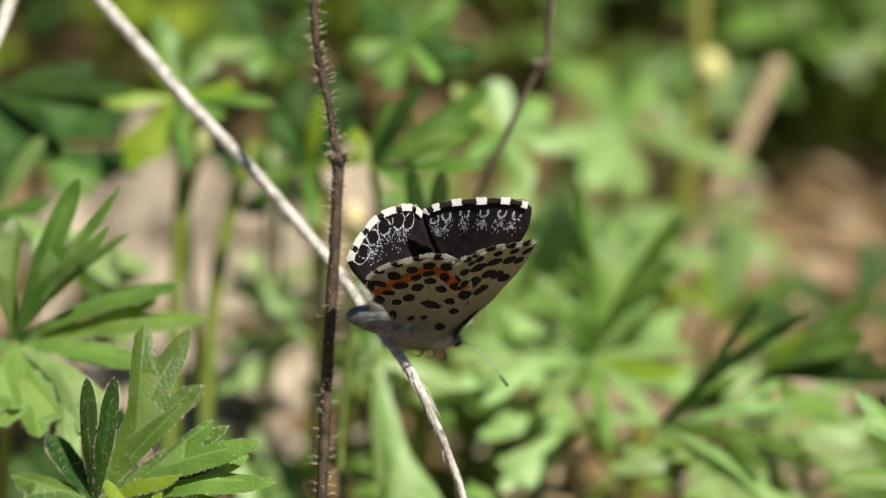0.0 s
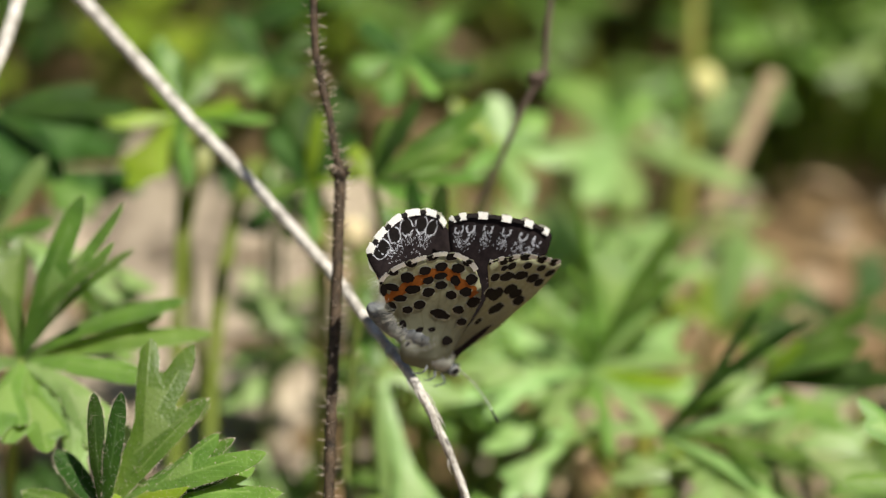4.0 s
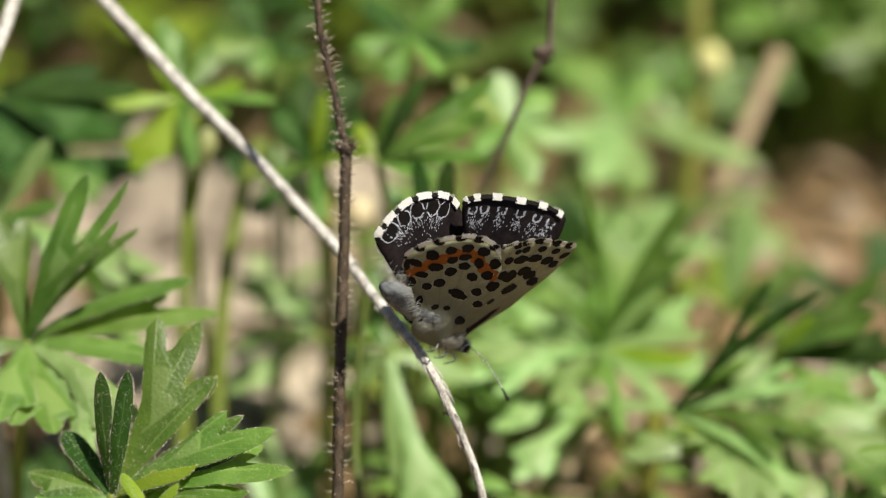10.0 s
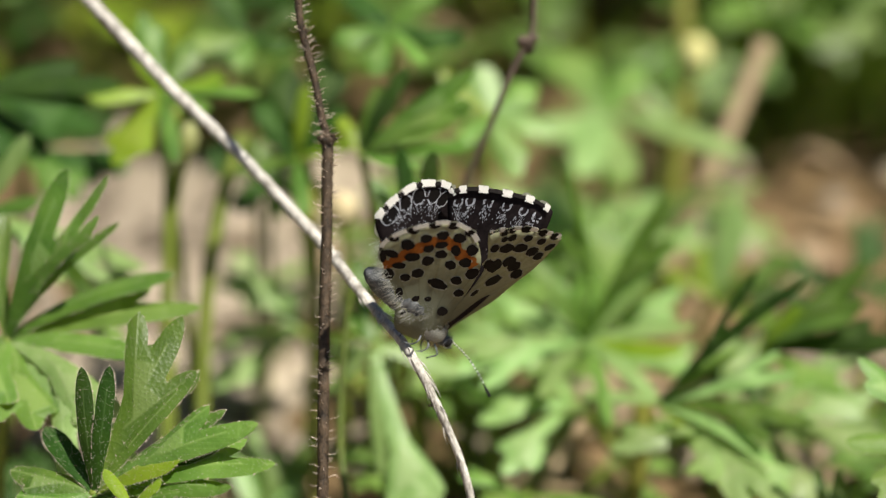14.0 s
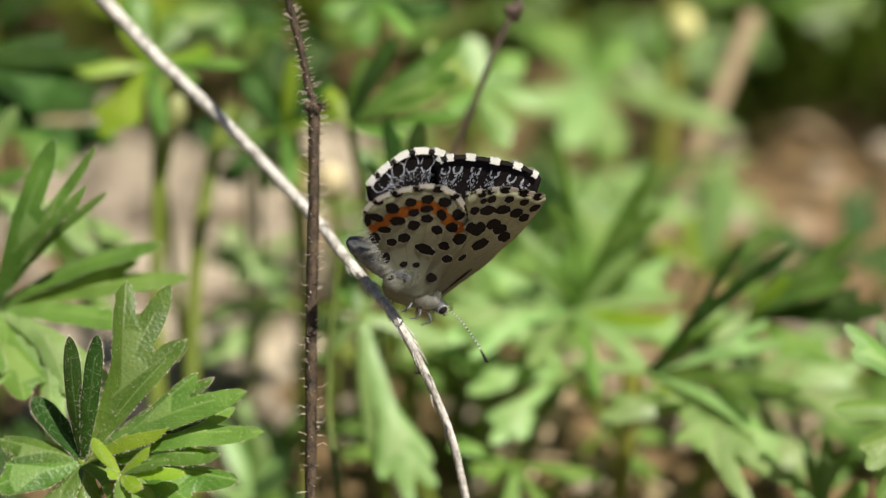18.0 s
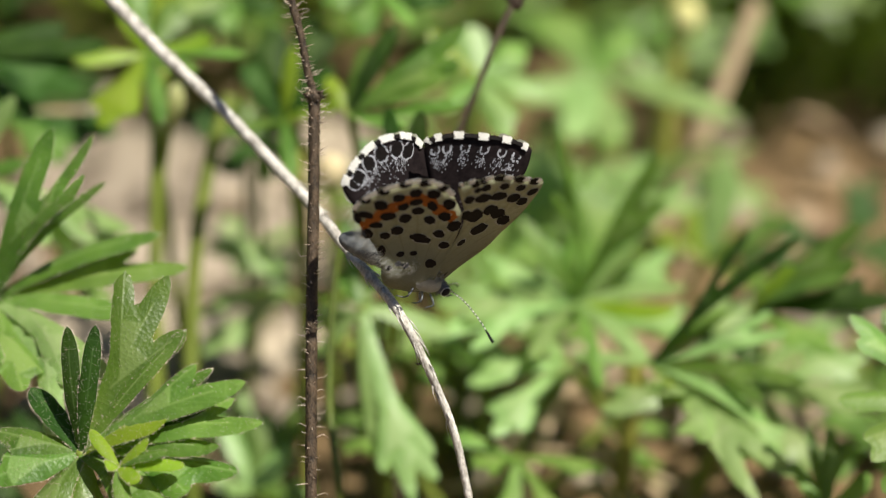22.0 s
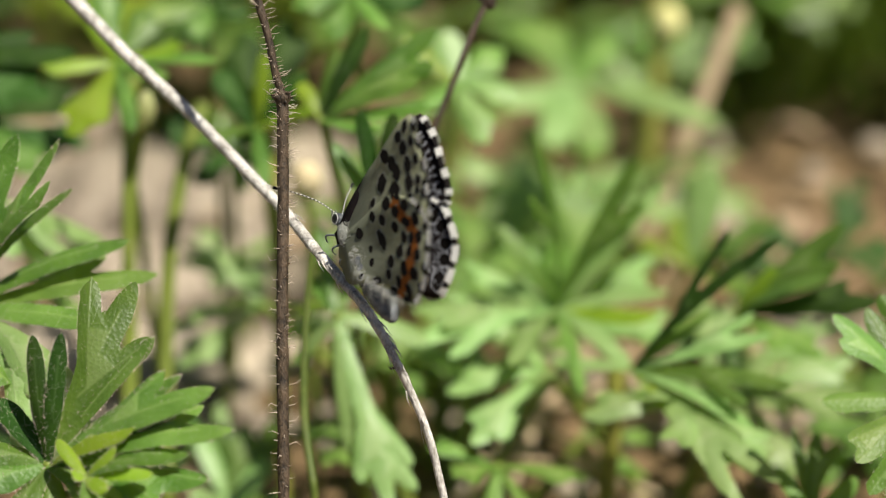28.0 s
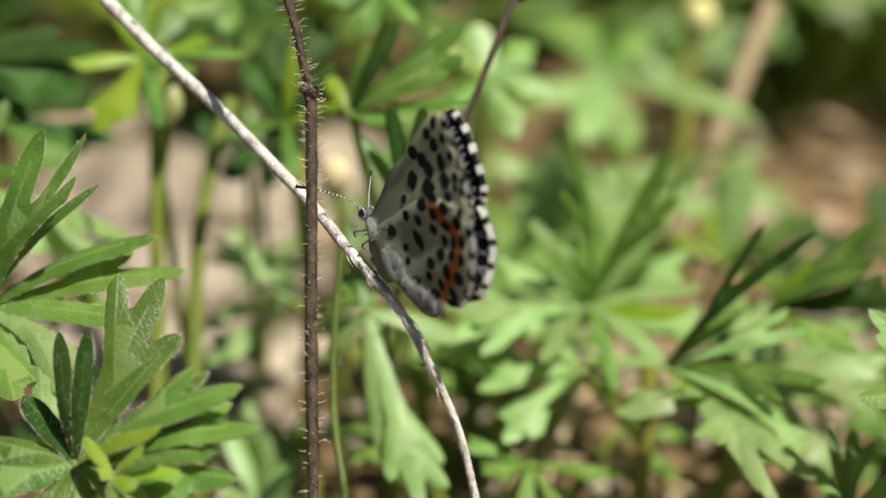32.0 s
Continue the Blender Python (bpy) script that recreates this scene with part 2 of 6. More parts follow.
# Paler leaf copy: pale green with sunlit gloss put into the colour.
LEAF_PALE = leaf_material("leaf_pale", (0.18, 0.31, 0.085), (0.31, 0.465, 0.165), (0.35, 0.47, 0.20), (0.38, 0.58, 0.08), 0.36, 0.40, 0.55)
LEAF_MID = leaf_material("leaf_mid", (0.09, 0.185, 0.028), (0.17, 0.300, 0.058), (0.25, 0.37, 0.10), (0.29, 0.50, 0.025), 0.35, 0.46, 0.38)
LEAF_YOUNG = leaf_material("leaf_young", (0.165, 0.275, 0.012), (0.27, 0.39, 0.028), (0.28, 0.38, 0.05), (0.40, 0.54, 0.01), 0.42)
GRASS = leaf_material("grass_blade", (0.055, 0.095, 0.009), (0.110, 0.165, 0.018), (0.13, 0.17, 0.03), (0.20, 0.32, 0.01), 0.25)


# ---- mesh helpers ----
def part(name, bm, material, parent=None, label="", smooth=True):
    """Links a bmesh as one mesh object under a thing or under a part."""
    me = bpy.data.meshes.new(name)
    bm.to_mesh(me)
    bm.free()
    for m in (material if isinstance(material, (list, tuple)) else [material]):
        me.materials.append(m)
    if smooth:
        me.polygons.foreach_set("use_smooth", [True] * len(me.polygons))
    ob = new(name, me)
    ob.parent = parent
    return tagged(ob, label)


def thing(name, place, label, category, group="", kind=""):
    ob = new(name)
    ob.empty_display_size = 0.005
    ob.location = place
    return tagged(ob, label, category, group, kind)


def spline(points, steps):
    """Catmull-Rom through the points; steps pieces in each span."""
    p = [Vector(q) for q in points]
    p = [p[0] * 2 - p[1]] + p + [p[-1] * 2 - p[-2]]
    out = []
    for i in range(1, len(p) - 2):
        a, b, c, d = p[i - 1:i + 3]
        for k in range(steps):
            t = k / steps
            out.append(0.5 * ((2 * b) + (c - a) * t + (2 * a - 5 * b + 4 * c - d) * t * t + (3 * b - a - 3 * c + d) * t ** 3))
    out.append(p[-2].copy())
    return out


def tube(bm, line, radius, sides=8, rough=0.0, seed=0, mat=None):
    """A round stem along the line. radius: a number, or a function of 0..1 along it. mat: a function of the ring's number."""
    rng = random.Random(seed)
    rings = []
    n = len(line)
    u = None
    for i, p in enumerate(line):
        d = (line[min(i + 1, n - 1)] - line[max(i - 1, 0)]).normalized()
        if u is None:
            u = d.orthogonal().normalized()
        u = (u - d * u.dot(d)).normalized()
        v = d.cross(u)
        r = radius(i / (n - 1)) if callable(radius) else radius
        ring = []
        for k in range(sides):
            a = 2 * math.pi * k / sides
            rr = r * (1 + rough * (rng.random() - 0.5))
            ring.append(bm.verts.new(p + (u * math.cos(a) + v * math.sin(a)) * rr))
        rings.append(ring)
    for i in range(n - 1):
        for k in range(sides):
            f = bm.faces.new((rings[i][k], rings[i][(k + 1) % sides], rings[i + 1][(k + 1) % sides], rings[i + 1][k]))
            if mat:
                f.material_index = mat(i)
    bm.faces.new(rings[0][::-1])
    bm.faces.new(rings[-1])


def ellipsoid(bm, centre, radii, axis=(0, 0, 1), u=14, v=10, mat=0):
    q = Vector(axis).to_track_quat('Z', 'Y').to_matrix().to_4x4()
    m = Matrix.Translation(centre) @ q @ Matrix.Diagonal((*radii, 1))
    r = bmesh.ops.create_uvsphere(bm, u_segments=u, v_segments=v, radius=1, matrix=m)
    if mat:
        for w in r["verts"]:
            for f in w.link_faces:
                f.material_index = mat


def blade(bm, base, tip, width, normal, sag=0.08, fold=0.25, long=11, seed=0, peak=0.62):
    """One leaflet: narrow at its base, widest past the middle, folded along the midrib."""
    rng = random.Random(seed)
    base, tip, normal = Vector(base), Vector(tip), Vector(normal)
    d = tip - base
    size = d.length
    d.normalize()
    side = d.cross(normal).normalized()
    nor = side.cross(d).normalized()
    uvl = bm.loops.layers.uv.verify()
    ph = rng.random() * 6

    def sheet(b0, dd, ss, nn, ln, wd, sg, seg):
        cols = (-1.0, -0.55, 0.0, 0.55, 1.0)
        grid, uvs = [], {}
        for i in range(seg + 1):
            s = i / seg
            if s < peak:
                w = 0.16 + 0.84 * math.sin(math.pi / 2 * s / peak) ** 1.35
            else:
                w = math.cos(math.pi / 2 * (s - peak) / (1 - peak)) ** 0.62
            w = max(w, 0.03) * wd / 2
            arc = math.sin(math.pi * s) * sg * ln
            c = b0 + dd * (ln * s) + nn * arc
            row = []
            for q in cols:
                h = abs(q) * w * fold + (0.05 * w if abs(q) > 0.9 else 0) * math.sin(9 * s + ph)
                row.append(bm.verts.new(c + ss * (q * w) + nn * h))
            grid.append(row)
        for i in range(seg):
            for k in range(4):
                f = bm.faces.new((grid[i][k], grid[i][k + 1], grid[i + 1][k + 1], grid[i + 1][k]))
                for loop, (a, b2) in zip(f.loops, ((i, k), (i, k + 1), (i + 1, k + 1), (i + 1, k))):
                    loop[uvl].uv = (0.5 + cols[b2] / 2, a / seg)

    sheet(base, d, side, nor, size, width, sag, long)


def lobed(bm, base, tip, width, normal, sag=0.06, fold=0.25, lobes=(), seed=0):
    """One segment of a cut leaf as a single sheet: a narrow foot, a blunt middle lobe and side lobes that run into it.
    lobes: (where along 0..1, side -1 or 1, length share, degrees off the midrib). The margins bend down by fold."""
    rng = random.Random(seed)
    base, tip, normal = Vector(base), Vector(tip), Vector(normal)
    d = tip - base
    size = d.length
    d.normalize()
    side = d.cross(normal).normalized()
    nor = side.cross(d).normalized()
    w = width / 2
    curl, ph = rng.uniform(-.05, .05), rng.uniform(0, 6.3)

    def taper(k):
        return 1.0 if k < .70 else max(0.0, 1 - ((k - .70) / .30) ** 2.2) ** .62

    def half(s):
        k = s / size
        return w * taper(k) * min(1, .34 + 1.45 * k)

    axes = [((0.0, 0.0), (1.0, 0.0), size, w)]
    edges = {1: [], -1: []}
    for sd in (1, -1):
        s = 0.0
        line = edges[sd]
        for where, _, share, off in sorted(q for q in lobes if q[1] == sd):
            ln, wl = size * share, w * .80
            ca, sa = math.cos(radians(off)), math.sin(radians(off))
            s0 = where * size
            axes.append(((s0, 0.0), (ca, sa * sd), ln, wl))
            far, near = [], []
            for k in range(15):
                t = k / 14
                g = wl * taper(t)
                far.append((s0 + ca * ln * t - sa * g, sa * ln * t + ca * g))
                near.append((s0 + ca * ln * t + sa * g, sa * ln * t - ca * g))
            far = [p for p in far if p[1] > half(max(p[0], 0)) and p[0] > s]
            near = [p for p in near if p[1] > half(min(max(p[0], 0), size)) * 1.06]
            if not far or not near:
                continue
            while s < far[0][0] - size * .03:
                line.append((s, half(s)))
                s += size * .07
            line += far + near[-2::-1]
            s = near[0][0] + size * .02
        while s < size * .995:
            line.append((s, half(s)))
            s += size * (.06 if s < size * .7 else .035)
    ring = [(a, b) for a, b in edges[1]] + [(size, 0.0)] + [(a, -b) for a, b in edges[-1][::-1]]
    pts = [Vector(((a + rng.gauss(0, .006) * w), b * (1 + rng.gauss(0, .015)))) for a, b in ring]
    n = len(pts)
    for (x, y), (ex, ey), ln, wl in axes:
        for k in range(1, 9):
            pts.append(Vector((x + ex * ln * k * .118, y + ey * ln * k * .118)))
    flat, _, faces, *_ = geometry.delaunay_2d_cdt(pts, [], [list(range(n))], 1, 1e-7)
    uvl = bm.loops.layers.uv.verify()
    verts, us = [], []
    for p in flat:
        best = 9.0
        for (x, y), (ex, ey), ln, wl in axes:
            t = min(max((p.x - x) * ex + (p.y - y) * ey, 0), ln)
            best = min(best, math.hypot(p.x - x - ex * t, p.y - y - ey * t) / wl)
        t = min(best, 1.2)
        k = p.x / size
        h = sag * size * math.sin(math.pi * min(max(k, 0), 1)) - fold * w * t * (.45 + .55 * t) + curl * p.y * math.sin(5 * k + ph) - .10 * abs(p.y) ** 1.5 / math.sqrt(size)
        verts.append(bm.verts.new(base + d * p.x + side * p.y + nor * h))
        us.append((.5 + .5 * min(best, 1), k))
    for f in faces:
        face = bm.faces.new([verts[k] for k in f])
        for loop, k in zip(face.loops, f):
            loop[uvl].uv = us[k]


def down(bm, count, seed):
    """Short pale hairs on a leaf, thickest at its edges."""
    rng = random.Random(seed)
    bm.verts.ensure_lookup_table()
    bm.normal_update()
    edge = [e for e in bm.edges if len(e.link_faces) == 1]
    faces = list(bm.faces)
    for _ in range(count):
        if rng.random() < 0.6:
            e = rng.choice(edge)
            p = e.verts[0].co.lerp(e.verts[1].co, rng.random())
            f = e.link_faces[0]
            d = (p - f.calc_center_median()).normalized() + f.normal * rng.uniform(-.3, .6)
        else:
            f = rng.choice(faces)
            a, b = rng.random(), rng.random()
            p = f.verts[0].co.lerp(f.verts[1].co, a).lerp(f.verts[2].co, b)
            d = f.normal * (1 if f.normal.z > 0 else -1) + Vector((rng.uniform(-.5, .5), rng.uniform(-.5, .5), 0))
        d = d.normalized() * rng.uniform(.00012, .00030)
        s = d.orthogonal().normalized() * 0.000014
        v = [bm.verts.new(p + s), bm.verts.new(p - s), bm.verts.new(p + d)]
        bm.faces.new(v).material_index = 1


def leafy(plant, hub, lobes, material, up=(0.05, -0.30, 0.95), petiole=0.0007, root=None, stem=None, seed=0, colour=None, fuzz=0, fold=(.15, .6), wide=1.08):
    """A palmate leaf: petiole from the plant's base to the hub, and a segment (tip, width of a lobe in mm, side lobes) for each finger."""
    rng = random.Random(seed)
    o = plant.location
    hub = Vector(hub) - o
    root = Vector(root) - o if root else Vector((0, 0, -0.002))
    bm = bmesh.new()
    bow = Vector((rng.uniform(-.003, .003), rng.uniform(0, .004), 0))
    tube(bm, spline([root, root.lerp(hub, 0.5) + bow, hub], 7), lambda s: petiole * (1.25 - 0.45 * s), 7, 0.1, seed)
    leaf = part("leaf", bm, stem or GREEN_STEM, plant)
    for k, (tip, width, sides) in enumerate(lobes):
        bm = bmesh.new()
        tilt = Vector(up) + Vector((rng.uniform(-.25, .25), rng.uniform(-.2, .2), 0))
        cut = [(a + rng.uniform(-.04, .04), b, c * rng.uniform(.85, 1.12), e + rng.uniform(-5, 5)) for a, b, c, e in sides]
        lobed(bm, hub, Vector(tip) - o, width * wide * MM, tilt, rng.uniform(0.02, 0.09), rng.uniform(*fold), cut, seed * 31 + k)
        if fuzz:
            down(bm, fuzz, seed * 77 + k)
        part("leaflet", bm, [colour[k] if colour else material, BRISTLE], leaf)
    return leaf


# side lobes of a leaf's segments
T0 = ()
T1 = ((0.36, 1, 0.50, 25), (0.42, -1, 0.47, 25))
TR = ((0.40, 1, 0.47, 25),)
TL = ((0.40, -1, 0.47, 25),)
TB = ((0.36, 1, 0.44, 25),)
TC = ((0.50, 1, 0.38, 25), (0.44, -1, 0.40, 27), (0.60, -1, 0.32, 24))


# ---- ground ----
def ground():
    n = 150
    noise.seed_set(3)
    bm = bmesh.new()
    rows = []
    for j in range(n + 1):
        row = []
        for i in range(n + 1):
            a, b = 2 * i / n - 1, 2 * j / n - 1
            x = 0.30 * a + 120 * a ** 11
            y = 0.16 + 0.34 * b + 120 * b ** 11
            z = 0.0
            if abs(x) < 3 and abs(y) < 3:
                z = 0.005 * noise.noise((x * 25, y * 25, 0)) + 0.0016 * noise.noise((x * 140, y * 140, 4))
            row.append(bm.verts.new((x, y, z)))
        rows.append(row)
    for j in range(n):
        for i in range(n):
            bm.faces.new((rows[j][i], rows[j][i + 1], rows[j + 1][i + 1], rows[j + 1][i]))
    g = part("ground", bm, SOIL)
    tagged(g, "dry brown crumbly soil under low plants", "ground", kind="structure")


ground()


def stone(place, size, seed):
    noise.seed_set(seed)
    bm = bmesh.new()
    bmesh.ops.create_icosphere(bm, subdivisions=3, radius=1)
    for v in bm.verts:
        k = 1 + 0.35 * noise.noise(v.co * 1.4 + Vector((seed, 0, 0))) + 0.10 * noise.noise(v.co * 4)
        v.co = Vector((v.co.x * size[0], v.co.y * size[1], v.co.z * size[2])) * k
    ob = part("stone", bm, STONE)
    ob.location = Vector(place) + Vector((0, 0, size[2] * 0.45))
    tagged(ob, "pale beige rough stone lying on the soil", "stone", "stones on the soil")


for k, (x, y, a, b, c) in enumerate((
        (-0.0405, 0.116, 0.019, 0.013, 0.007), (-0.020, 0.122, 0.014, 0.010, 0.006), (-0.034, 0.092, 0.016, 0.011, 0.006),
        (-0.019, 0.100, 0.010, 0.008, 0.005), (-0.046, 0.074, 0.012, 0.009, 0.005), (-0.026, 0.070, 0.013, 0.009, 0.005), (-0.034, 0.056, 0.008, 0.006, 0.004),
        (-0.056, 0.140, 0.010, 0.008, 0.006), (0.052, 0.072, 0.008, 0.007, 0.005), (-0.060, 0.105, 0.008, 0.008, 0.005), (0.02, 0.066, 0.008, 0.006, 0.004),
        # Last four: pale stones added to stand in for sunlit soil.
        (0.013, 0.048, 0.007, 0.005, 0.004), (0.047, 0.055, 0.009, 0.007, 0.004), (0.028, 0.050, 0.007, 0.005, 0.003), (0.006, 0.060, 0.008, 0.006, 0.004))):
    stone((x, y, 0), (a, b, c * 0.55), k + 2)


def pebbles():
    """Small stones strewn over the open soil."""
    rng = random.Random(21)
    kinds = []
    for k in range(7):
        a = rng.uniform(.0016, .0036)
        noise.seed_set(k + 40)
        bm = bmesh.new()
        bmesh.ops.create_icosphere(bm, subdivisions=2, radius=1)
        for v in bm.verts:
            v.co = Vector((v.co.x * a, v.co.y * a * .8, v.co.z * a * .55)) * (1 + 0.4 * noise.noise(v.co * 1.6 + Vector((k, 0, 0))))
        ob = part("pebble", bm, STONE)
        tagged(ob, "small pale rough pebble on the soil", "pebble", "pebbles on the soil")
        kinds.append(ob)
    for k in range(150):
        if k % 3:
            x, y = rng.uniform(-.058, -.010), rng.uniform(.048, .125)
        else:
            x, y = rng.uniform(.0, .085), rng.uniform(.036, .13)
        m = pose(x, y, 0.002, rng.uniform(-15, 15), rng.uniform(-15, 15), rng.uniform(0, 360))
        if k < 7:
            kinds[k].matrix_basis = m
        else:
            copy_thing(kinds[k % 7], m)


pebbles()


def litter():
    """Dead leaf scraps and crumbs strewn over the soil."""
    rng = random.Random(8)
    bm = bmesh.new()
    bm.loops.layers.uv.verify()
    for _ in range(420):
        p = Vector((rng.uniform(-.14, .16), rng.uniform(0.0, .42), rng.uniform(0.001, 0.004)))
        a = rng.uniform(0, 6.28)
        ln = rng.uniform(.004, .014)
        q = p + Vector((math.cos(a), math.sin(a), rng.uniform(-.1, .35))) * ln
        blade(bm, p, q, ln * rng.uniform(.15, .5), (rng.uniform(-.4, .4), rng.uniform(-.4, .4), 1), rng.uniform(-.1, .2), 0.2, long=5, seed=rng.randrange(999))
    tagged(part("dead_leaf_litter", bm, LITTER), "brown scraps of dead leaves strewn on the soil", "leaf litter", kind="stuff")


litter()


# ---- stalks ----
def bleached_stalk():
    line = spline([(-0.0445, 0.0385, 0.0774), (-0.0341, 0.0288, 0.0707), (-0.0284, 0.0235, 0.0667), (-0.0220, 0.0179, 0.0629), (-0.0166, 0.0129, 0.0593), (-0.0120, 0.0078, 0.0565), (-0.0090, 0.0021, 0.0556), (-0.0066, -0.0015, 0.0545), (-0.0044, -0.0043, 0.0531), (-0.0027, -0.0063, 0.0511), (-0.0014, -0.0077, 0.0488), (-0.0002, -0.0086, 0.0462), (0.0009, -0.0096, 0.0436), (0.0017, -0.0105, 0.0410), (0.0023, -0.0115, 0.0383), (0.0028, -0.0124, 0.0357), (0.0033, -0.0138, 0.0314), (0.0035, -0.0169, 0.0221), (0.0030, -0.0230, 0.0058)], 8)
    base = line[-1].copy()
    ob = thing("dry_stalk", base, "bleached pale dry stalk bent across the plants", "stalk")
    local = [p - base for p in line]
    noise.seed_set(5)
    bm = bmesh.new()
    tube(bm, local, lambda s: 0.00070 - 0.00032 * min(1, s / 0.62) + 0.00005 * noise.noise((s * 90, 0, 0)), 12, 0.10, 4)
    stalk = part("stalk", bm, BLEACHED, ob)
    rng = random.Random(2)
    bm = bmesh.new()
    for k in range(46):
        i = rng.randrange(10, 100)
        d = (local[i + 1] - local[i - 1]).normalized()
        o = d.orthogonal().normalized()
        o.rotate(Matrix.Rotation(rng.uniform(0, 6.28), 3, d))
        r = 0.00078 - 0.00040 * min(1, i / 120 / 0.62)
        a = local[i] + o * r * 0.95
        tube(bm, [a, a + (d * 0.8 + o * 0.25) * 0.0009, a + (d + o * 0.18) * 0.0018], lambda s: 0.00010 * (1.1 - s), 4)
    part("bark_splinter", bm, BLEACHED, stalk, "lifted grey splinters of bark")
    bm = bmesh.new()
    a = Vector((-0.0019, -0.0075, 0.0481)) - base
    tube(bm, [a + Vector((0.0004, 0, 0.0002)), a + Vector((-0.0001, 0, 0)), a + Vector((-0.00035, 0, 0.0003))], lambda s: 0.00016 * (1.15 - s), 5)
    part("thorn", bm, TWIG, stalk, "small dark hooked thorn")


bleached_stalk()


def bristly_stalk():
    pts = [(-0.0154, 0.0237, 0.1001), (-0.0149, 0.0186, 0.0906), (-0.0144, 0.0134, 0.0808), (-0.0139, 0.0119, 0.0778), (-0.0129, 0.0101, 0.0742), (-0.0122, 0.0083, 0.0708), (-0.0117, 0.0074, 0.0691), (-0.0117, 0.0053, 0.0658), (-0.0118, 0.0018, 0.0603), (-0.0120, -0.0024, 0.0539), (-0.0121, -0.0065, 0.0476), (-0.0122, -0.0121, 0.0390), (-0.0122, -0.0182, 0.0295)]
    line = spline(pts, 9)
    foot = line[-1].copy()
    foot.z = -0.004
    line = line + [line[-1].lerp(foot, 0.5), foot]
    base = foot.copy()
    base.z = 0
    ob = thing("bristly_stalk", base, "thin upright brown dry stalk with pale bristles and a knotted joint", "stalk")
    local = [p - base for p in line]
    knot = 6 * 9 / (len(line) - 1)

    def girth(s):
        r = 0.00038 if s < knot else 0.00056
        return r + 0.00032 * math.exp(-((s - knot) / 0.012) ** 2)
    bm = bmesh.new()
    tube(bm, local, girth, 12, 0.16, 9)
    stalk = part("stalk", bm, BARK, ob)
    rng = random.Random(6)
    bm = bmesh.new()
    for _ in range(420):
        i = rng.randrange(4, len(local) - 4)
        t = rng.random()
        p = local[i].lerp(local[i + 1], t)
        d = (local[i + 1] - local[i]).normalized()
        o = d.orthogonal().normalized()
        o.rotate(Matrix.Rotation(rng.uniform(0, 6.28), 3, d))
        r = girth(i / (len(line) - 1))
        ln = rng.uniform(.0004, .0013)
        a = p + o * r * 0.9
        tube(bm, [a, a + o * ln * 0.6 - d * ln * rng.uniform(-.1, .3), a + o * ln - d * ln * rng.uniform(-.2, .5)], lambda s: 0.000042 * (1.1 - s), 4)
    tagged(part("bristles", bm, BRISTLE, stalk, "short pale bristles"), kind="stuff")
    bm = bmesh.new()
    c = Vector((-0.0117, 0.0074, 0.0691)) - base
    for k in range(11):
        a = k * 0.57
        o = Vector((math.cos(a), math.sin(a), rng.uniform(-.2, .35)))
        ellipsoid(bm, c + o * 0.00074 + Vector((0, 0, rng.uniform(-.0004, .0004))), (.00016, .00016, .00036), o, 6, 5)
    part("joint_collar", bm, BARK, stalk, "ragged brown collar at the joint")


bristly_stalk()


def plain_stem(name, pts, radius, material, label, category="stem", sides=8, foot=True, group=""):
    line = spline(pts, 8)
    if foot:
        f = line[-1].copy()
        f.z = -0.003
        line = line + [line[-1].lerp(f, 0.5), f]
    base = line[-1].copy()
    base.z = max(base.z, 0)
    ob = thing(name, base, label, category, group)
    bm = bmesh.new()
    tube(bm, [p - base for p in line], radius, sides, 0.08, len(name))
    part("stem", bm, material, ob)
    return ob, base


tw, tb = plain_stem("dry_twig", [(0.0102, 0.0381, 0.0891), (0.0094, 0.0328, 0.0788), (0.0089, 0.0302, 0.0730), (0.0088, 0.0293, 0.0707), (0.0082, 0.0285, 0.0693), (0.0066, 0.0274, 0.0664), (0.0045, 0.0262, 0.0613), (0.0020, 0.0250, 0.0553), (0.0002, 0.0243, 0.0491), (-0.0030, 0.0246, 0.0410), (-0.0062, 0.0248, 0.0345), (-0.0060, 0.0225, 0.0270), (-0.0048, 0.0185, 0.0185)], 0.00032, TWIG, "thin dark brown dry twig with a knotted joint", "twig")
bm = bmesh.new()
c = Vector((0.0082, 0.0285, 0.0693)) - tb
for k, (dx, dz, r) in enumerate(((0, 0, .0007), (.0006, .0004, .0005), (-.0006, .0002, .0005), (.0003, -.0006, .0005))):
    ellipsoid(bm, c + Vector((dx, 0, dz)), (r, r, r * 1.3), (0.4, 0, 1), 8, 6)
part("joint", bm, TWIG, tw)

ST = "green stems of the plants"
plain_stem("green_stem", [(-0.0312, 0.0494, 0.0516), (-0.0318, 0.0465, 0.0466), (-0.0321, 0.0427, 0.0399), (-0.0324, 0.0390, 0.0316), (-0.0328, 0.0340, 0.0209), (-0.0328, 0.0280, 0.0125)], 0.0007, GREEN_STEM, "upright fresh green plant stem", group=ST)
plain_stem("green_stem", [(-0.0237, 0.0505, 0.0475), (-0.0255, 0.0470, 0.0434), (-0.0271, 0.0422, 0.0372), (-0.0280, 0.0384, 0.0304), (-0.0284, 0.0332, 0.0215), (-0.0282, 0.0243, 0.0120)], 0.00085, GREEN_STEM, "upright fresh green plant stem", group=ST)
plain_stem("green_stem", [(-0.0171, 0.0494, 0.0495), (-0.0160, 0.0461, 0.0439), (-0.0155, 0.0416, 0.0361), (-0.0155, 0.0358, 0.0260), (-0.0152, 0.0259, 0.0108)], 0.0006, YELLOW_STEM, "thin yellowish upright plant stem", group=ST)
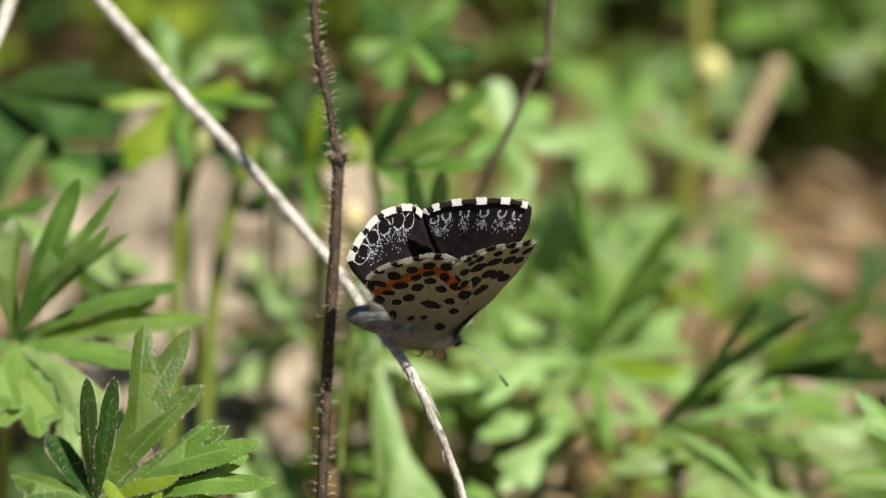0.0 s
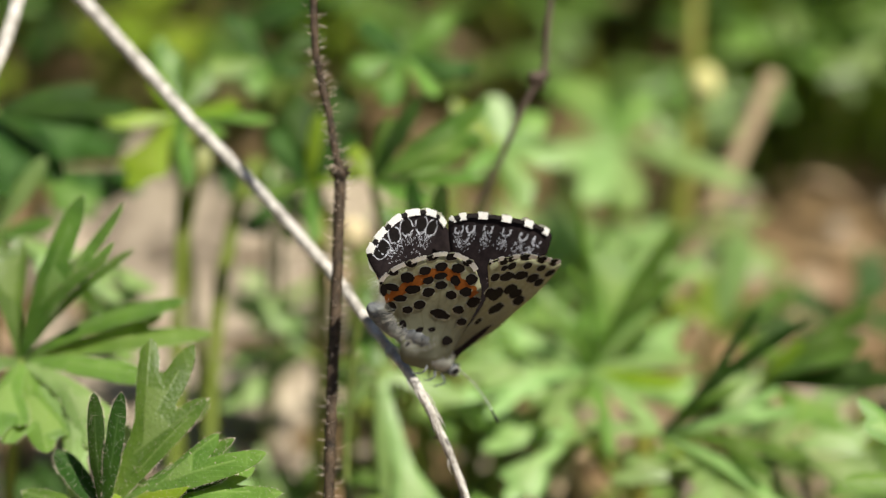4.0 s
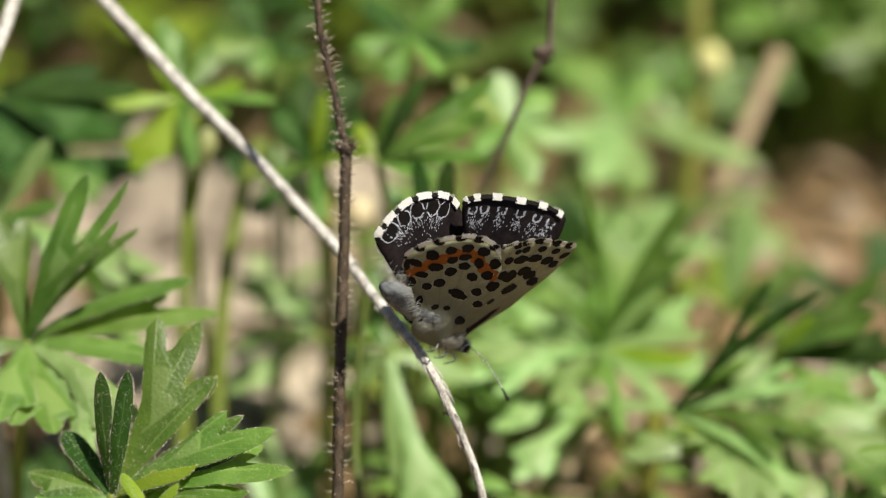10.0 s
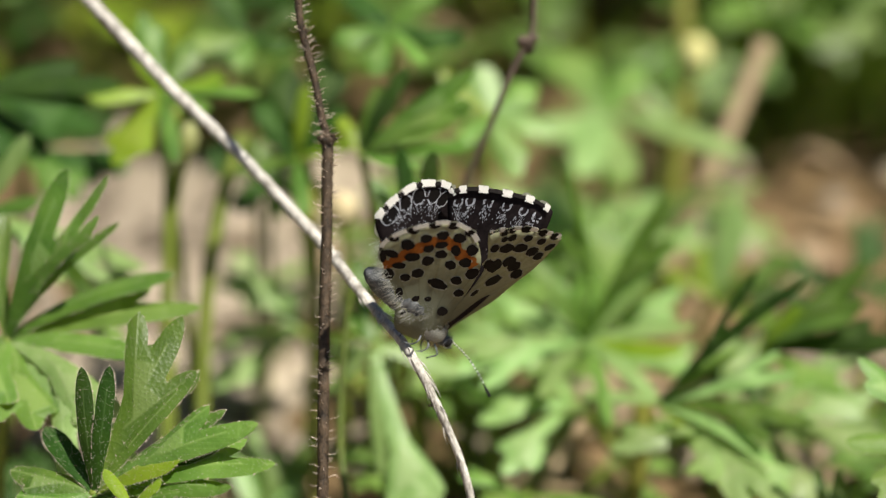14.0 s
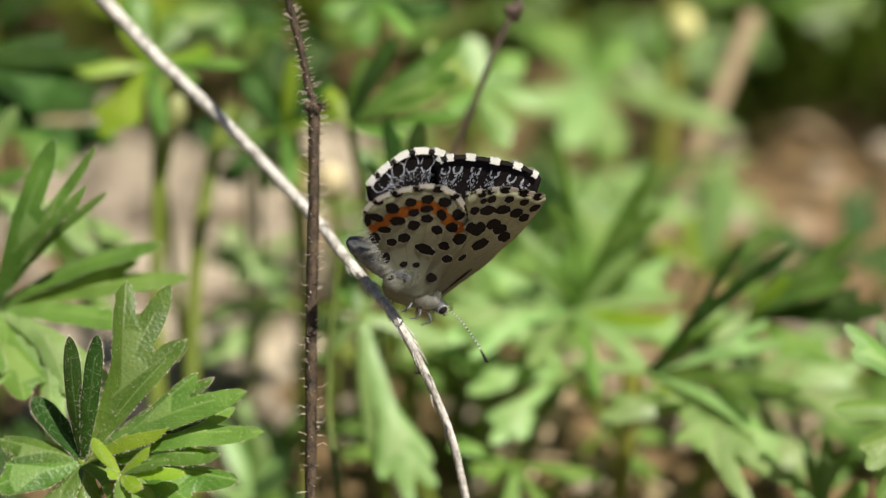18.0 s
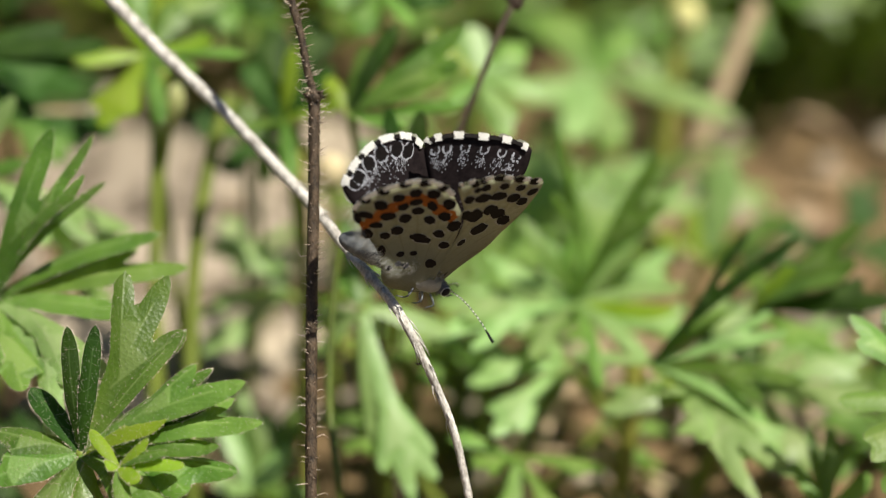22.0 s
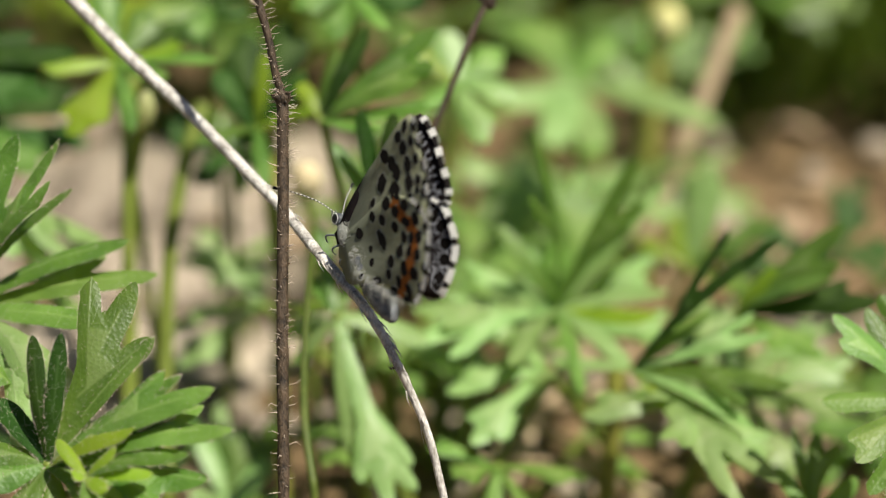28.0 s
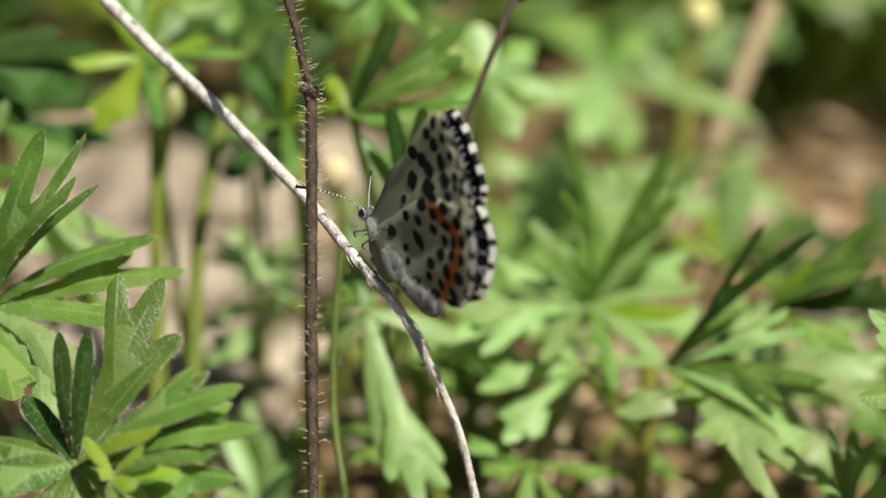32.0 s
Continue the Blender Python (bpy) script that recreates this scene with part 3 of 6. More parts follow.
plain_stem("green_stem", [(-0.0101, 0.0182, 0.0475), (-0.0108, 0.0155, 0.0429), (-0.0113, 0.0112, 0.0374), (-0.0113, 0.0074, 0.0328), (-0.0104, 0.0023, 0.0279)], 0.0004, DARK_STEM, "thin green plant stem beside the dry stalk", group=ST)
plain_stem("green_stem", [(0.0220, 0.0316, 0.0239), (0.0216, 0.0292, 0.0178), (0.0210, 0.0279, 0.0116), (0.0207, 0.0272, 0.0065)], 0.0011, YELLOW_STEM, "thick yellowish plant stem", group=ST)
plain_stem("green_stem", [(0.0162, 0.0282, 0.0261), (0.0114, 0.0251, 0.0207), (0.0085, 0.0225, 0.0163), (0.0069, 0.0216, 0.0108)], 0.0005, DARK_STEM, "leaning dark green plant stem", group=ST)
plain_stem("green_stem", [(0.0018, 0.0462, 0.0191), (0.0022, 0.0429, 0.0136), (0.0028, 0.0392, 0.0072), (0.0032, 0.0355, 0.0007)], 0.0007, DARK_STEM, "upright olive plant stem", group=ST)
fl, fb = plain_stem("flower_stem", [(0.0334, 0.1174, 0.0533), (0.0321, 0.1085, 0.0420), (0.0320, 0.1038, 0.0357), (0.0324, 0.1003, 0.0297), (0.0312, 0.0953, 0.0211), (0.0304, 0.0900, 0.0099), (0.0284, 0.0848, -0.0032)], 0.0012, YELLOW_STEM, "yellow-green stem carrying a pale yellow bud", "flower stem")
bm = bmesh.new()
ellipsoid(bm, Vector((0.0335, 0.1007, 0.0334)) - fb, (.0023, .0021, .0027), (0.1, 0, 1), 16, 12)
part("bud", bm, YELLOW_BUD, fl, "pale yellow round bud")
plain_stem("dead_stem", [(0.0423, 0.0966, 0.0372), (0.0386, 0.0921, 0.0295), (0.0345, 0.0881, 0.0206), (0.0312, 0.0856, 0.0142), (0.0257, 0.0821, 0.0021), (0.0214, 0.0809, -0.0099)], lambda s: 0.00125, STRAW, "leaning tan dry straw stem", "straw")
b1, bb = plain_stem("bud_stem", [(-0.0123, 0.0465, 0.0396), (-0.0119, 0.0455, 0.0360), (-0.0122, 0.0435, 0.0270), (-0.0124, 0.0410, 0.0149)], 0.0005, GREEN_STEM, "thin stem carrying a cream bud", "flower stem")
bm = bmesh.new()
ellipsoid(bm, Vector((-0.0123, 0.0465, 0.0396)) - bb, (.0018, .0018, .0023), (0.05, 0, 1), 14, 10)
part("bud", bm, BUD, b1, "cream closed bud")
b2, bb = plain_stem("bud_stem", [(-0.0291, 0.0418, 0.0512), (-0.0299, 0.0425, 0.0480), (-0.0310, 0.0440, 0.0434), (-0.0320, 0.0431, 0.0367), (-0.0321, 0.0340, 0.0209)], 0.0005, GREEN_STEM, "thin stem carrying a pale green bud", "flower stem")
bm = bmesh.new()
ellipsoid(bm, Vector((-0.0291, 0.0418, 0.0512)) - bb, (.0011, .0011, .0026), (0.25, 0, 1), 14, 10)
part("bud", bm, mottled("pale_bud", (.42, .45, .18), (.62, .62, .32), 300, .5, .2), b2, "pale green closed bud")
plain_stem("dead_stem", [(-0.0466, 0.0444, 0.0809), (-0.0468, 0.0346, 0.0761), (-0.0473, 0.0285, 0.0737), (-0.0485, 0.0222, 0.0709), (-0.0501, 0.0153, 0.0673)], 0.0007, BLEACHED, "pale dry stem leaning at the edge of the plants", "straw")

# ---- plants with palmate leaves ----
rng = random.Random(77)
for k in range(30):
    x, y, a, ln = rng.uniform(.000, .052), rng.uniform(.030, .075), rng.uniform(0, 6.28), rng.uniform(.012, .03)
    d = Vector((math.cos(a), math.sin(a), rng.uniform(-.05, .25))) * ln
    p = Vector((x, y, .004))
    plain_stem("dead_stem", [p, p + d * .5 + Vector((0, 0, .002)), p + d], rng.uniform(.0003, .0006), STRAW, "tan dry straw lying on the soil", "straw", 6, False, "straws on the soil")

GP = "plants with finger-lobed leaves"


def plant(place, label):
    return thing("cinquefoil_plant", place, label, "plant", GP)


pa = plant((-0.047, 0.004, 0), "low plant with green finger-lobed leaves, hairy at the edges")
# Paler fingers carry the highlights of lit lobes in their colour.
leafy(pa, (-0.0447, 0.0086, 0.0459), [
      ((-0.0380, 0.0128, 0.0631), 1.9, TB), ((-0.0335, 0.0107, 0.0636), 1.9, TR), ((-0.0328, 0.0110, 0.0580), 1.5, T0), ((-0.0276, 0.0101, 0.0526), 1.9, T0),
      ((-0.0249, 0.0088, 0.0494), 2.0, TL), ((-0.0297, 0.0018, 0.0482), 1.9, T0), ((-0.0314, -0.0040, 0.0442), 2.0, TR), ((-0.0298, -0.0097, 0.0424), 2.2, TR),
      ((-0.0401, -0.0053, 0.0440), 2.2, T1), ((-0.0458, -0.0048, 0.0449), 2.2, T1), ((-0.0521, 0.0048, 0.0474), 2.2, T1), ((-0.0485, 0.0165, 0.0576), 2.0, T1)], LEAF, seed=1,
      colour=[LEAF, LEAF_MID, LEAF, LEAF, LEAF_MID, LEAF_MID, LEAF_PALE, LEAF_PALE, LEAF_MID, LEAF_MID, LEAF, LEAF], fuzz=420, petiole=.0006, wide=1.3)
# Dark fingers have the shade of folded, turned-away faces put into their colour.
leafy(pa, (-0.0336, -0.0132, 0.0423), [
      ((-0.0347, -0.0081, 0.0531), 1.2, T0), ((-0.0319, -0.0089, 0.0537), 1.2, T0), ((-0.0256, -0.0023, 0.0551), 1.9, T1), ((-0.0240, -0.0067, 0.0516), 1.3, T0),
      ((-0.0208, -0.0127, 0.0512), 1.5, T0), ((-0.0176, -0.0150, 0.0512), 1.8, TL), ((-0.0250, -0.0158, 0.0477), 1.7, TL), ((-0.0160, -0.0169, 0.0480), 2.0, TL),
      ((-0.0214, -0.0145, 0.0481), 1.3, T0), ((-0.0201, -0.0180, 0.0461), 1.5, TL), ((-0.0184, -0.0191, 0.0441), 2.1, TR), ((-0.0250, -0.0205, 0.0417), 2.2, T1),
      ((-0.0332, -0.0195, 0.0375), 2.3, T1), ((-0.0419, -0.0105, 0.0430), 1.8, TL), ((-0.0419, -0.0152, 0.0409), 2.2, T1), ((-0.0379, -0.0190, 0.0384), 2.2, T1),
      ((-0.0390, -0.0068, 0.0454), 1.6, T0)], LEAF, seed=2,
      colour=[LEAF_DARK_SHADED, LEAF_DARK_SHADED, LEAF, LEAF, LEAF, LEAF_MID, LEAF_YOUNG, LEAF_MID, LEAF_DARK_SHADED, LEAF, LEAF, LEAF, LEAF, LEAF, LEAF, LEAF, LEAF_DARK_SHADED], fuzz=520, wide=1.42)
leafy(pa, (-0.0295, -0.0180, 0.0440), [
      ((-0.0266, -0.0175, 0.0468), 1.1, T0), ((-0.0232, -0.0196, 0.0452), 1.1, T0), ((-0.0306, -0.0187, 0.0449), 1.0, T0), ((-0.0273, -0.0212, 0.0445), 1.1, T0),
      ((-0.0323, -0.0146, 0.0459), 1.0, T0), ((-0.0248, -0.0190, 0.0463), 1.0, T0), ((-0.0286, -0.0221, 0.0429), 1.2, T0)], LEAF, seed=41,
      colour=[LEAF_YOUNG, LEAF_YOUNG, LEAF_YOUNG, LEAF_YOUNG, LEAF_YOUNG, LEAF, LEAF_MID], fuzz=110, petiole=.0004, root=(-0.036, -0.010, 0.03), wide=1.3)
pb = plant((-0.006, 0.030, 0), "low plant with a pale green lobed leaf")
leafy(pb, (-0.0084, 0.0234, 0.0356), [
      ((-0.0028, 0.0094, 0.0195), 2.0, TC), ((-0.0068, 0.0137, 0.0229), 1.7, T0), ((-0.0135, 0.0225, 0.0301), 1.6, T0), ((-0.0103, 0.0317, 0.0419), 1.8, T0),
      ((-0.0048, 0.0313, 0.0392), 2.0, T0), ((0.0013, 0.0237, 0.0321), 2.6, T0), ((-0.0116, 0.0292, 0.0376), 1.5, T0)], LEAF_PALE, seed=3,
      colour=[LEAF_PALE, LEAF_PALE, LEAF_PALE, LEAF, LEAF_MID, LEAF_PALE, LEAF], root=(-0.006, 0.032, 0.004))
leafy(pb, (-0.0034, 0.0233, 0.0473), [
      ((-0.0051, 0.0253, 0.0588), 1.7, T0), ((-0.0017, 0.0252, 0.0585), 2.0, T0), ((-0.0081, 0.0272, 0.0541), 1.6, T0), ((0.0015, 0.0250, 0.0504), 2.0, T0)], LEAF, seed=4,
      colour=[LEAF_DARK_SHADED, LEAF_DARK_SHADED, LEAF, LEAF], petiole=.0004)
pc = plant((0.022, 0.056, 0), "spreading plant with pale green finger-lobed leaves")
# On this plant lit and shaded faces are put into the fingers' colours.
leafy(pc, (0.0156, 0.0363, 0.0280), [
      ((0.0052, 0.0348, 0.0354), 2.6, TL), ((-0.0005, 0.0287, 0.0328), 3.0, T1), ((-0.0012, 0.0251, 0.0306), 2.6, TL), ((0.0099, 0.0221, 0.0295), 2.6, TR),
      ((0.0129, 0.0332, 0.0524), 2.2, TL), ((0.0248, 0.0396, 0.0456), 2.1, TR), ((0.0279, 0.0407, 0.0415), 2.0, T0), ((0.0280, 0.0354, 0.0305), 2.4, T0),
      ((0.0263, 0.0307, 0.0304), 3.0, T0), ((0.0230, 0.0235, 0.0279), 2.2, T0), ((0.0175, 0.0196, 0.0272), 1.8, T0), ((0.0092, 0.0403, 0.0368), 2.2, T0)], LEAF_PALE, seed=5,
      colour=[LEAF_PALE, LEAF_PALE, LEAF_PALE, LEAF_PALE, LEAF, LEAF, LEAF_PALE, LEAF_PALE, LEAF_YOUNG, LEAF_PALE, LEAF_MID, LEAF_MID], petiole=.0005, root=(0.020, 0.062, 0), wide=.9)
# The first finger's shaded side is put into its dark colour.
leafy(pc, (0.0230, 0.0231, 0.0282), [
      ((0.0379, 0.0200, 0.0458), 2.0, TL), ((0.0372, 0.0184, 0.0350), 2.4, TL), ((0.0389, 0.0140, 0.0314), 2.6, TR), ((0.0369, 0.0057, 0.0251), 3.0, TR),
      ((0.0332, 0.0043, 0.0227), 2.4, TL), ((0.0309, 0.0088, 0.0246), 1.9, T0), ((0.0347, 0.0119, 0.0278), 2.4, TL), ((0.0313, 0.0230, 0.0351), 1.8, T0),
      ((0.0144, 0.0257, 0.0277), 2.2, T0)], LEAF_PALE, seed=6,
      colour=[LEAF_DARK_SHADED, LEAF_PALE, LEAF, LEAF_PALE, LEAF_PALE, LEAF_YOUNG, LEAF_PALE, LEAF_MID, LEAF_PALE], petiole=.0006, root=(0.030, 0.055, 0), wide=.8)
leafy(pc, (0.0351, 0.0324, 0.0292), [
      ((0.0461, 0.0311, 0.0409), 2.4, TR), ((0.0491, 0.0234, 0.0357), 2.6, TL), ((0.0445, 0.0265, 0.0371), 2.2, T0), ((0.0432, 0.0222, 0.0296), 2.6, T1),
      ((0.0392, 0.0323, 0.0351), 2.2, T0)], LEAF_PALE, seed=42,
      colour=[LEAF, LEAF_DARK_SHADED, LEAF, LEAF_MID, LEAF_YOUNG], petiole=.0006, root=(0.040, 0.055, 0))
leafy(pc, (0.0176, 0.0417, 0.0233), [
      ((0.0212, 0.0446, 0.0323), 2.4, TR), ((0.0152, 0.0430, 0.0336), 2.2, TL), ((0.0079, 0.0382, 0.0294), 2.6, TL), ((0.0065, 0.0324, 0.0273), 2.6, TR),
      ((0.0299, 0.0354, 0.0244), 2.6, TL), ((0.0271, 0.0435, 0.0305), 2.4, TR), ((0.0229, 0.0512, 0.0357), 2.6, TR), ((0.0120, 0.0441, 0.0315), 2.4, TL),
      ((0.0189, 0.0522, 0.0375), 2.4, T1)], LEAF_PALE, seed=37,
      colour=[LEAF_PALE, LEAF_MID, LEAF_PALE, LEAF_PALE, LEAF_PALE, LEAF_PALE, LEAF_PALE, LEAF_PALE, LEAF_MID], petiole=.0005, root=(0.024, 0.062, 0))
pd = plant((0.056, 0.006, 0), "low plant with green finger-lobed leaves")
leafy(pd, (0.0494, 0.0014, 0.0376), [
      ((0.0412, 0.0065, 0.0445), 2.1, TL), ((0.0447, 0.0077, 0.0444), 2.0, T0), ((0.0397, 0.0014, 0.0377), 2.2, T0), ((0.0421, -0.0066, 0.0358), 2.2, TR),
      ((0.0453, -0.0095, 0.0309), 2.2, T1), ((0.0485, 0.0111, 0.0463), 2.2, T1)], LEAF, seed=7,
      colour=[LEAF_MID, LEAF, LEAF_MID, LEAF_MID, LEAF, LEAF], fuzz=120)
leafy(pd, (0.0400, 0.0035, 0.0214), [
      ((0.0413, 0.0116, 0.0273), 1.5, TR), ((0.0368, 0.0081, 0.0254), 1.5, T0), ((0.0447, 0.0059, 0.0254), 1.8, T0), ((0.0392, 0.0135, 0.0267), 1.3, T0)], LEAF_MID, seed=43,
      colour=[LEAF, LEAF_MID, LEAF_MID, LEAF], petiole=.0005)
pe = plant((-0.056, 0.036, 0), "leafy plant with broad green leaves, coloured dark for shade")
# The shade over these broad leaves is put into their dark colour.
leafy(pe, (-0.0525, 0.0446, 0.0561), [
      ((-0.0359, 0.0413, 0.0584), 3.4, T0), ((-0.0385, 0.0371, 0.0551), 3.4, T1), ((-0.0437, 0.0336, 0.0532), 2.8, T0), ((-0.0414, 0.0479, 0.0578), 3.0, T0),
      ((-0.0498, 0.0327, 0.0516), 2.8, T1)], LEAF_DARK_SHADED, seed=8, fold=(.05, .2))
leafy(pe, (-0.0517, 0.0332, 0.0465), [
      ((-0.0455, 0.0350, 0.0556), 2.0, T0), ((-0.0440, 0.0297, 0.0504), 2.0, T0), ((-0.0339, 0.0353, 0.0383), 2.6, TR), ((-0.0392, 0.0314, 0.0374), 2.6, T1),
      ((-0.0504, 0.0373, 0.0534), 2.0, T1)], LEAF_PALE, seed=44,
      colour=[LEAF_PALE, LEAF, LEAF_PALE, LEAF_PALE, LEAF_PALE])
# Dark leaf added where there is only brown shade.
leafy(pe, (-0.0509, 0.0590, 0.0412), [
      ((-0.0397, 0.0630, 0.0439), 3.4, T1), ((-0.0379, 0.0560, 0.0399), 3.0, T1), ((-0.0434, 0.0508, 0.0390), 3.0, T1)], LEAF_DARK_SHADED, seed=35,
      colour=[LEAF_DARK_SHADED, LEAF_DARK_SHADED, LEAF], petiole=.0006, root=(-0.056, 0.050, 0), fold=(.05, .2))
leafy(pe, (-0.0444, 0.0500, 0.0256), [
      ((-0.0379, 0.0523, 0.0297), 3.0, T1), ((-0.0364, 0.0482, 0.0266), 2.8, T0), ((-0.0383, 0.0421, 0.0241), 2.6, TR), ((-0.0453, 0.0548, 0.0299), 2.6, T1),
      ((-0.0478, 0.0439, 0.0231), 2.6, T1)], LEAF_PALE, seed=36,
      colour=[LEAF_PALE, LEAF_PALE, LEAF_MID, LEAF_MID, LEAF], petiole=.0006, root=(-0.050, 0.045, 0))
pf = plant((-0.030, 0.046, 0), "leafy plant with bright yellowish green lobed leaves")
leafy(pf, (-0.0324, 0.0463, 0.0550), [
      ((-0.0369, 0.0368, 0.0507), 3.0, T1), ((-0.0349, 0.0544, 0.0611), 2.6, TR), ((-0.0247, 0.0443, 0.0576), 2.2, TL), ((-0.0208, 0.0416, 0.0570), 1.8, T0),
      ((-0.0290, 0.0519, 0.0587), 2.4, T1), ((-0.0351, 0.0470, 0.0603), 1.8, T0), ((-0.0264, 0.0408, 0.0555), 2.0, T0), ((-0.0300, 0.0361, 0.0514), 1.8, T0),
      ((-0.0405, 0.0442, 0.0554), 2.0, T0)], LEAF, seed=9,
      colour=[LEAF_YOUNG, LEAF, LEAF_YOUNG, LEAF_MID, LEAF, LEAF_YOUNG, LEAF_MID, LEAF, LEAF_YOUNG], petiole=.0006)
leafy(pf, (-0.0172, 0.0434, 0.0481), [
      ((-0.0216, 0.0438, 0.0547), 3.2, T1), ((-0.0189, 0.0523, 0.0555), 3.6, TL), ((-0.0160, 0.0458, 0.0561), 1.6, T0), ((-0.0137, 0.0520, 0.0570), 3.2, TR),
      ((-0.0116, 0.0446, 0.0542), 2.4, T0), ((-0.0233, 0.0364, 0.0501), 2.2, T0), ((-0.0159, 0.0339, 0.0457), 1.7, T0), ((-0.0102, 0.0388, 0.0522), 1.7, T0)], LEAF_DARK_SHADED, seed=19,
      colour=[LEAF_DARK_SHADED, LEAF_DARK_SHADED, LEAF_YOUNG, LEAF_DARK_SHADED, LEAF_DARK_SHADED, LEAF, LEAF, LEAF_YOUNG], petiole=.00045, root=(-0.018, 0.045, 0))
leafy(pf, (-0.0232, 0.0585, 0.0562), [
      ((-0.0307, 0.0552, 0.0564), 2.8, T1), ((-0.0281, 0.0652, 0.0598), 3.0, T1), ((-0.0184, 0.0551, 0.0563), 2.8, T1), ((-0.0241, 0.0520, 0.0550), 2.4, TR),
      ((-0.0166, 0.0611, 0.0586), 2.4, T1)], LEAF_DARK_SHADED, seed=29,
      colour=[LEAF_MID, LEAF_DARK_SHADED, LEAF_DARK_SHADED, LEAF, LEAF_DARK_SHADED], petiole=.00045, root=(-0.024, 0.055, 0))
# Dark leaf added to stand in for the shadow behind the stems.
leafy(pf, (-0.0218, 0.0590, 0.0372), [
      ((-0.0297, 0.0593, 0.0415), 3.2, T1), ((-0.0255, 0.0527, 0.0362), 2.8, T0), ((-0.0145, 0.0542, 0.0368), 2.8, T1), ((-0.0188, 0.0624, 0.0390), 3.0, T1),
      ((-0.0243, 0.0633, 0.0406), 3.0, T1), ((-0.0199, 0.0530, 0.0348), 2.0, T0)], LEAF_DARK_SHADED, seed=33,
      colour=[LEAF_DARK_SHADED, LEAF_DARK_SHADED, LEAF_DARK_SHADED, LEAF_DARK_SHADED, LEAF, LEAF], petiole=.0005, root=(-0.024, 0.064, 0))
leafy(pf, (-0.0234, 0.0699, 0.0161), [
      ((-0.0277, 0.0717, 0.0193), 2.6, T1), ((-0.0185, 0.0692, 0.0189), 2.6, T1), ((-0.0255, 0.0629, 0.0161), 2.4, TR), ((-0.0191, 0.0632, 0.0166), 2.2, T0)], LEAF_PALE, seed=34,
      colour=[LEAF_PALE, LEAF_MID, LEAF_PALE, LEAF_PALE], petiole=.0005, root=(-0.022, 0.070, 0))
pg = plant((-0.002, 0.040, 0), "leafy plant with green lobed leaves")
leafy(pg, (-0.0096, 0.0357, 0.0527), [
      ((0.0030, 0.0349, 0.0633), 2.6, TR), ((0.0010, 0.0305, 0.0597), 2.4, TL), ((-0.0045, 0.0386, 0.0618), 2.0, T0), ((-0.0076, 0.0394, 0.0591), 1.8, T0),
      ((0.0033, 0.0272, 0.0580), 2.2, TL), ((-0.0120, 0.0395, 0.0553), 1.7, T0), ((-0.0033, 0.0278, 0.0551), 1.8, T0)], LEAF, seed=10,
      colour=[LEAF, LEAF_MID, LEAF_DARK_SHADED, LEAF, LEAF, LEAF_YOUNG, LEAF_MID], petiole=.0006)
leafy(pg, (-0.0067, 0.0527, 0.0601), [
      ((0.0017, 0.0471, 0.0605), 2.8, T1), ((-0.0008, 0.0580, 0.0633), 3.0, T1), ((-0.0118, 0.0574, 0.0623), 2.8, T0), ((-0.0129, 0.0499, 0.0594), 2.4, T1),
      ((-0.0027, 0.0441, 0.0592), 2.0, T0), ((-0.0083, 0.0435, 0.0582), 2.4, TR)], LEAF, seed=11,
      colour=[LEAF_DARK_SHADED, LEAF, LEAF_DARK_SHADED, LEAF, LEAF_MID, LEAF], petiole=.0005)
leafy(pg, (0.0050, 0.0538, 0.0480), [
      ((0.0037, 0.0586, 0.0523), 3.6, T0), ((-0.0009, 0.0564, 0.0526), 2.4, T0), ((0.0121, 0.0511, 0.0474), 2.6, TR), ((0.0080, 0.0448, 0.0446), 2.4, TL),
      ((0.0003, 0.0482, 0.0465), 2.0, T0), ((0.0104, 0.0593, 0.0496), 2.6, T1)], LEAF_MID, seed=31,
      colour=[LEAF_PALE, LEAF_YOUNG, LEAF_PALE, LEAF_PALE, LEAF_MID, LEAF_MID], petiole=.0004, root=(0.006, 0.060, 0))
ph = plant((0.022, 0.085, 0), "plant with broad pale green leaves")
leafy(ph, (0.0204, 0.0878, 0.0309), [
      ((0.0142, 0.0996, 0.0353), 4.4, T1), ((0.0112, 0.0792, 0.0321), 4.0, T1), ((0.0225, 0.0730, 0.0294), 4.6, T0), ((0.0167, 0.0731, 0.0295), 4.0, T0),
      ((0.0261, 0.0956, 0.0345), 4.2, T1), ((0.0290, 0.0834, 0.0313), 3.2, T0), ((0.0378, 0.0762, 0.0309), 3.2, T0)], LEAF_PALE, seed=12,
      colour=[LEAF_MID, LEAF_PALE, LEAF_PALE, LEAF_PALE, LEAF_MID, LEAF_PALE, LEAF_PALE], fold=(.05, .2))
pl = plant((0.078, 0.135, 0), "plant with pale green finger-lobed leaves")
leafy(pl, (0.0585, 0.1447, 0.0231), [
      ((0.0467, 0.1395, 0.0242), 5.0, T1), ((0.0640, 0.1314, 0.0203), 5.0, T1), ((0.0522, 0.1316, 0.0207), 5.0, T1), ((0.0698, 0.1396, 0.0241), 5.0, T1),
      ((0.0546, 0.1532, 0.0276), 5.0, T1)], LEAF_PALE, seed=38,
      colour=[LEAF_MID, LEAF_PALE, LEAF_PALE, LEAF_PALE, LEAF_MID], petiole=.0009)
pj = plant((0.036, 0.072, 0), "low plant with yellowish green leaves")
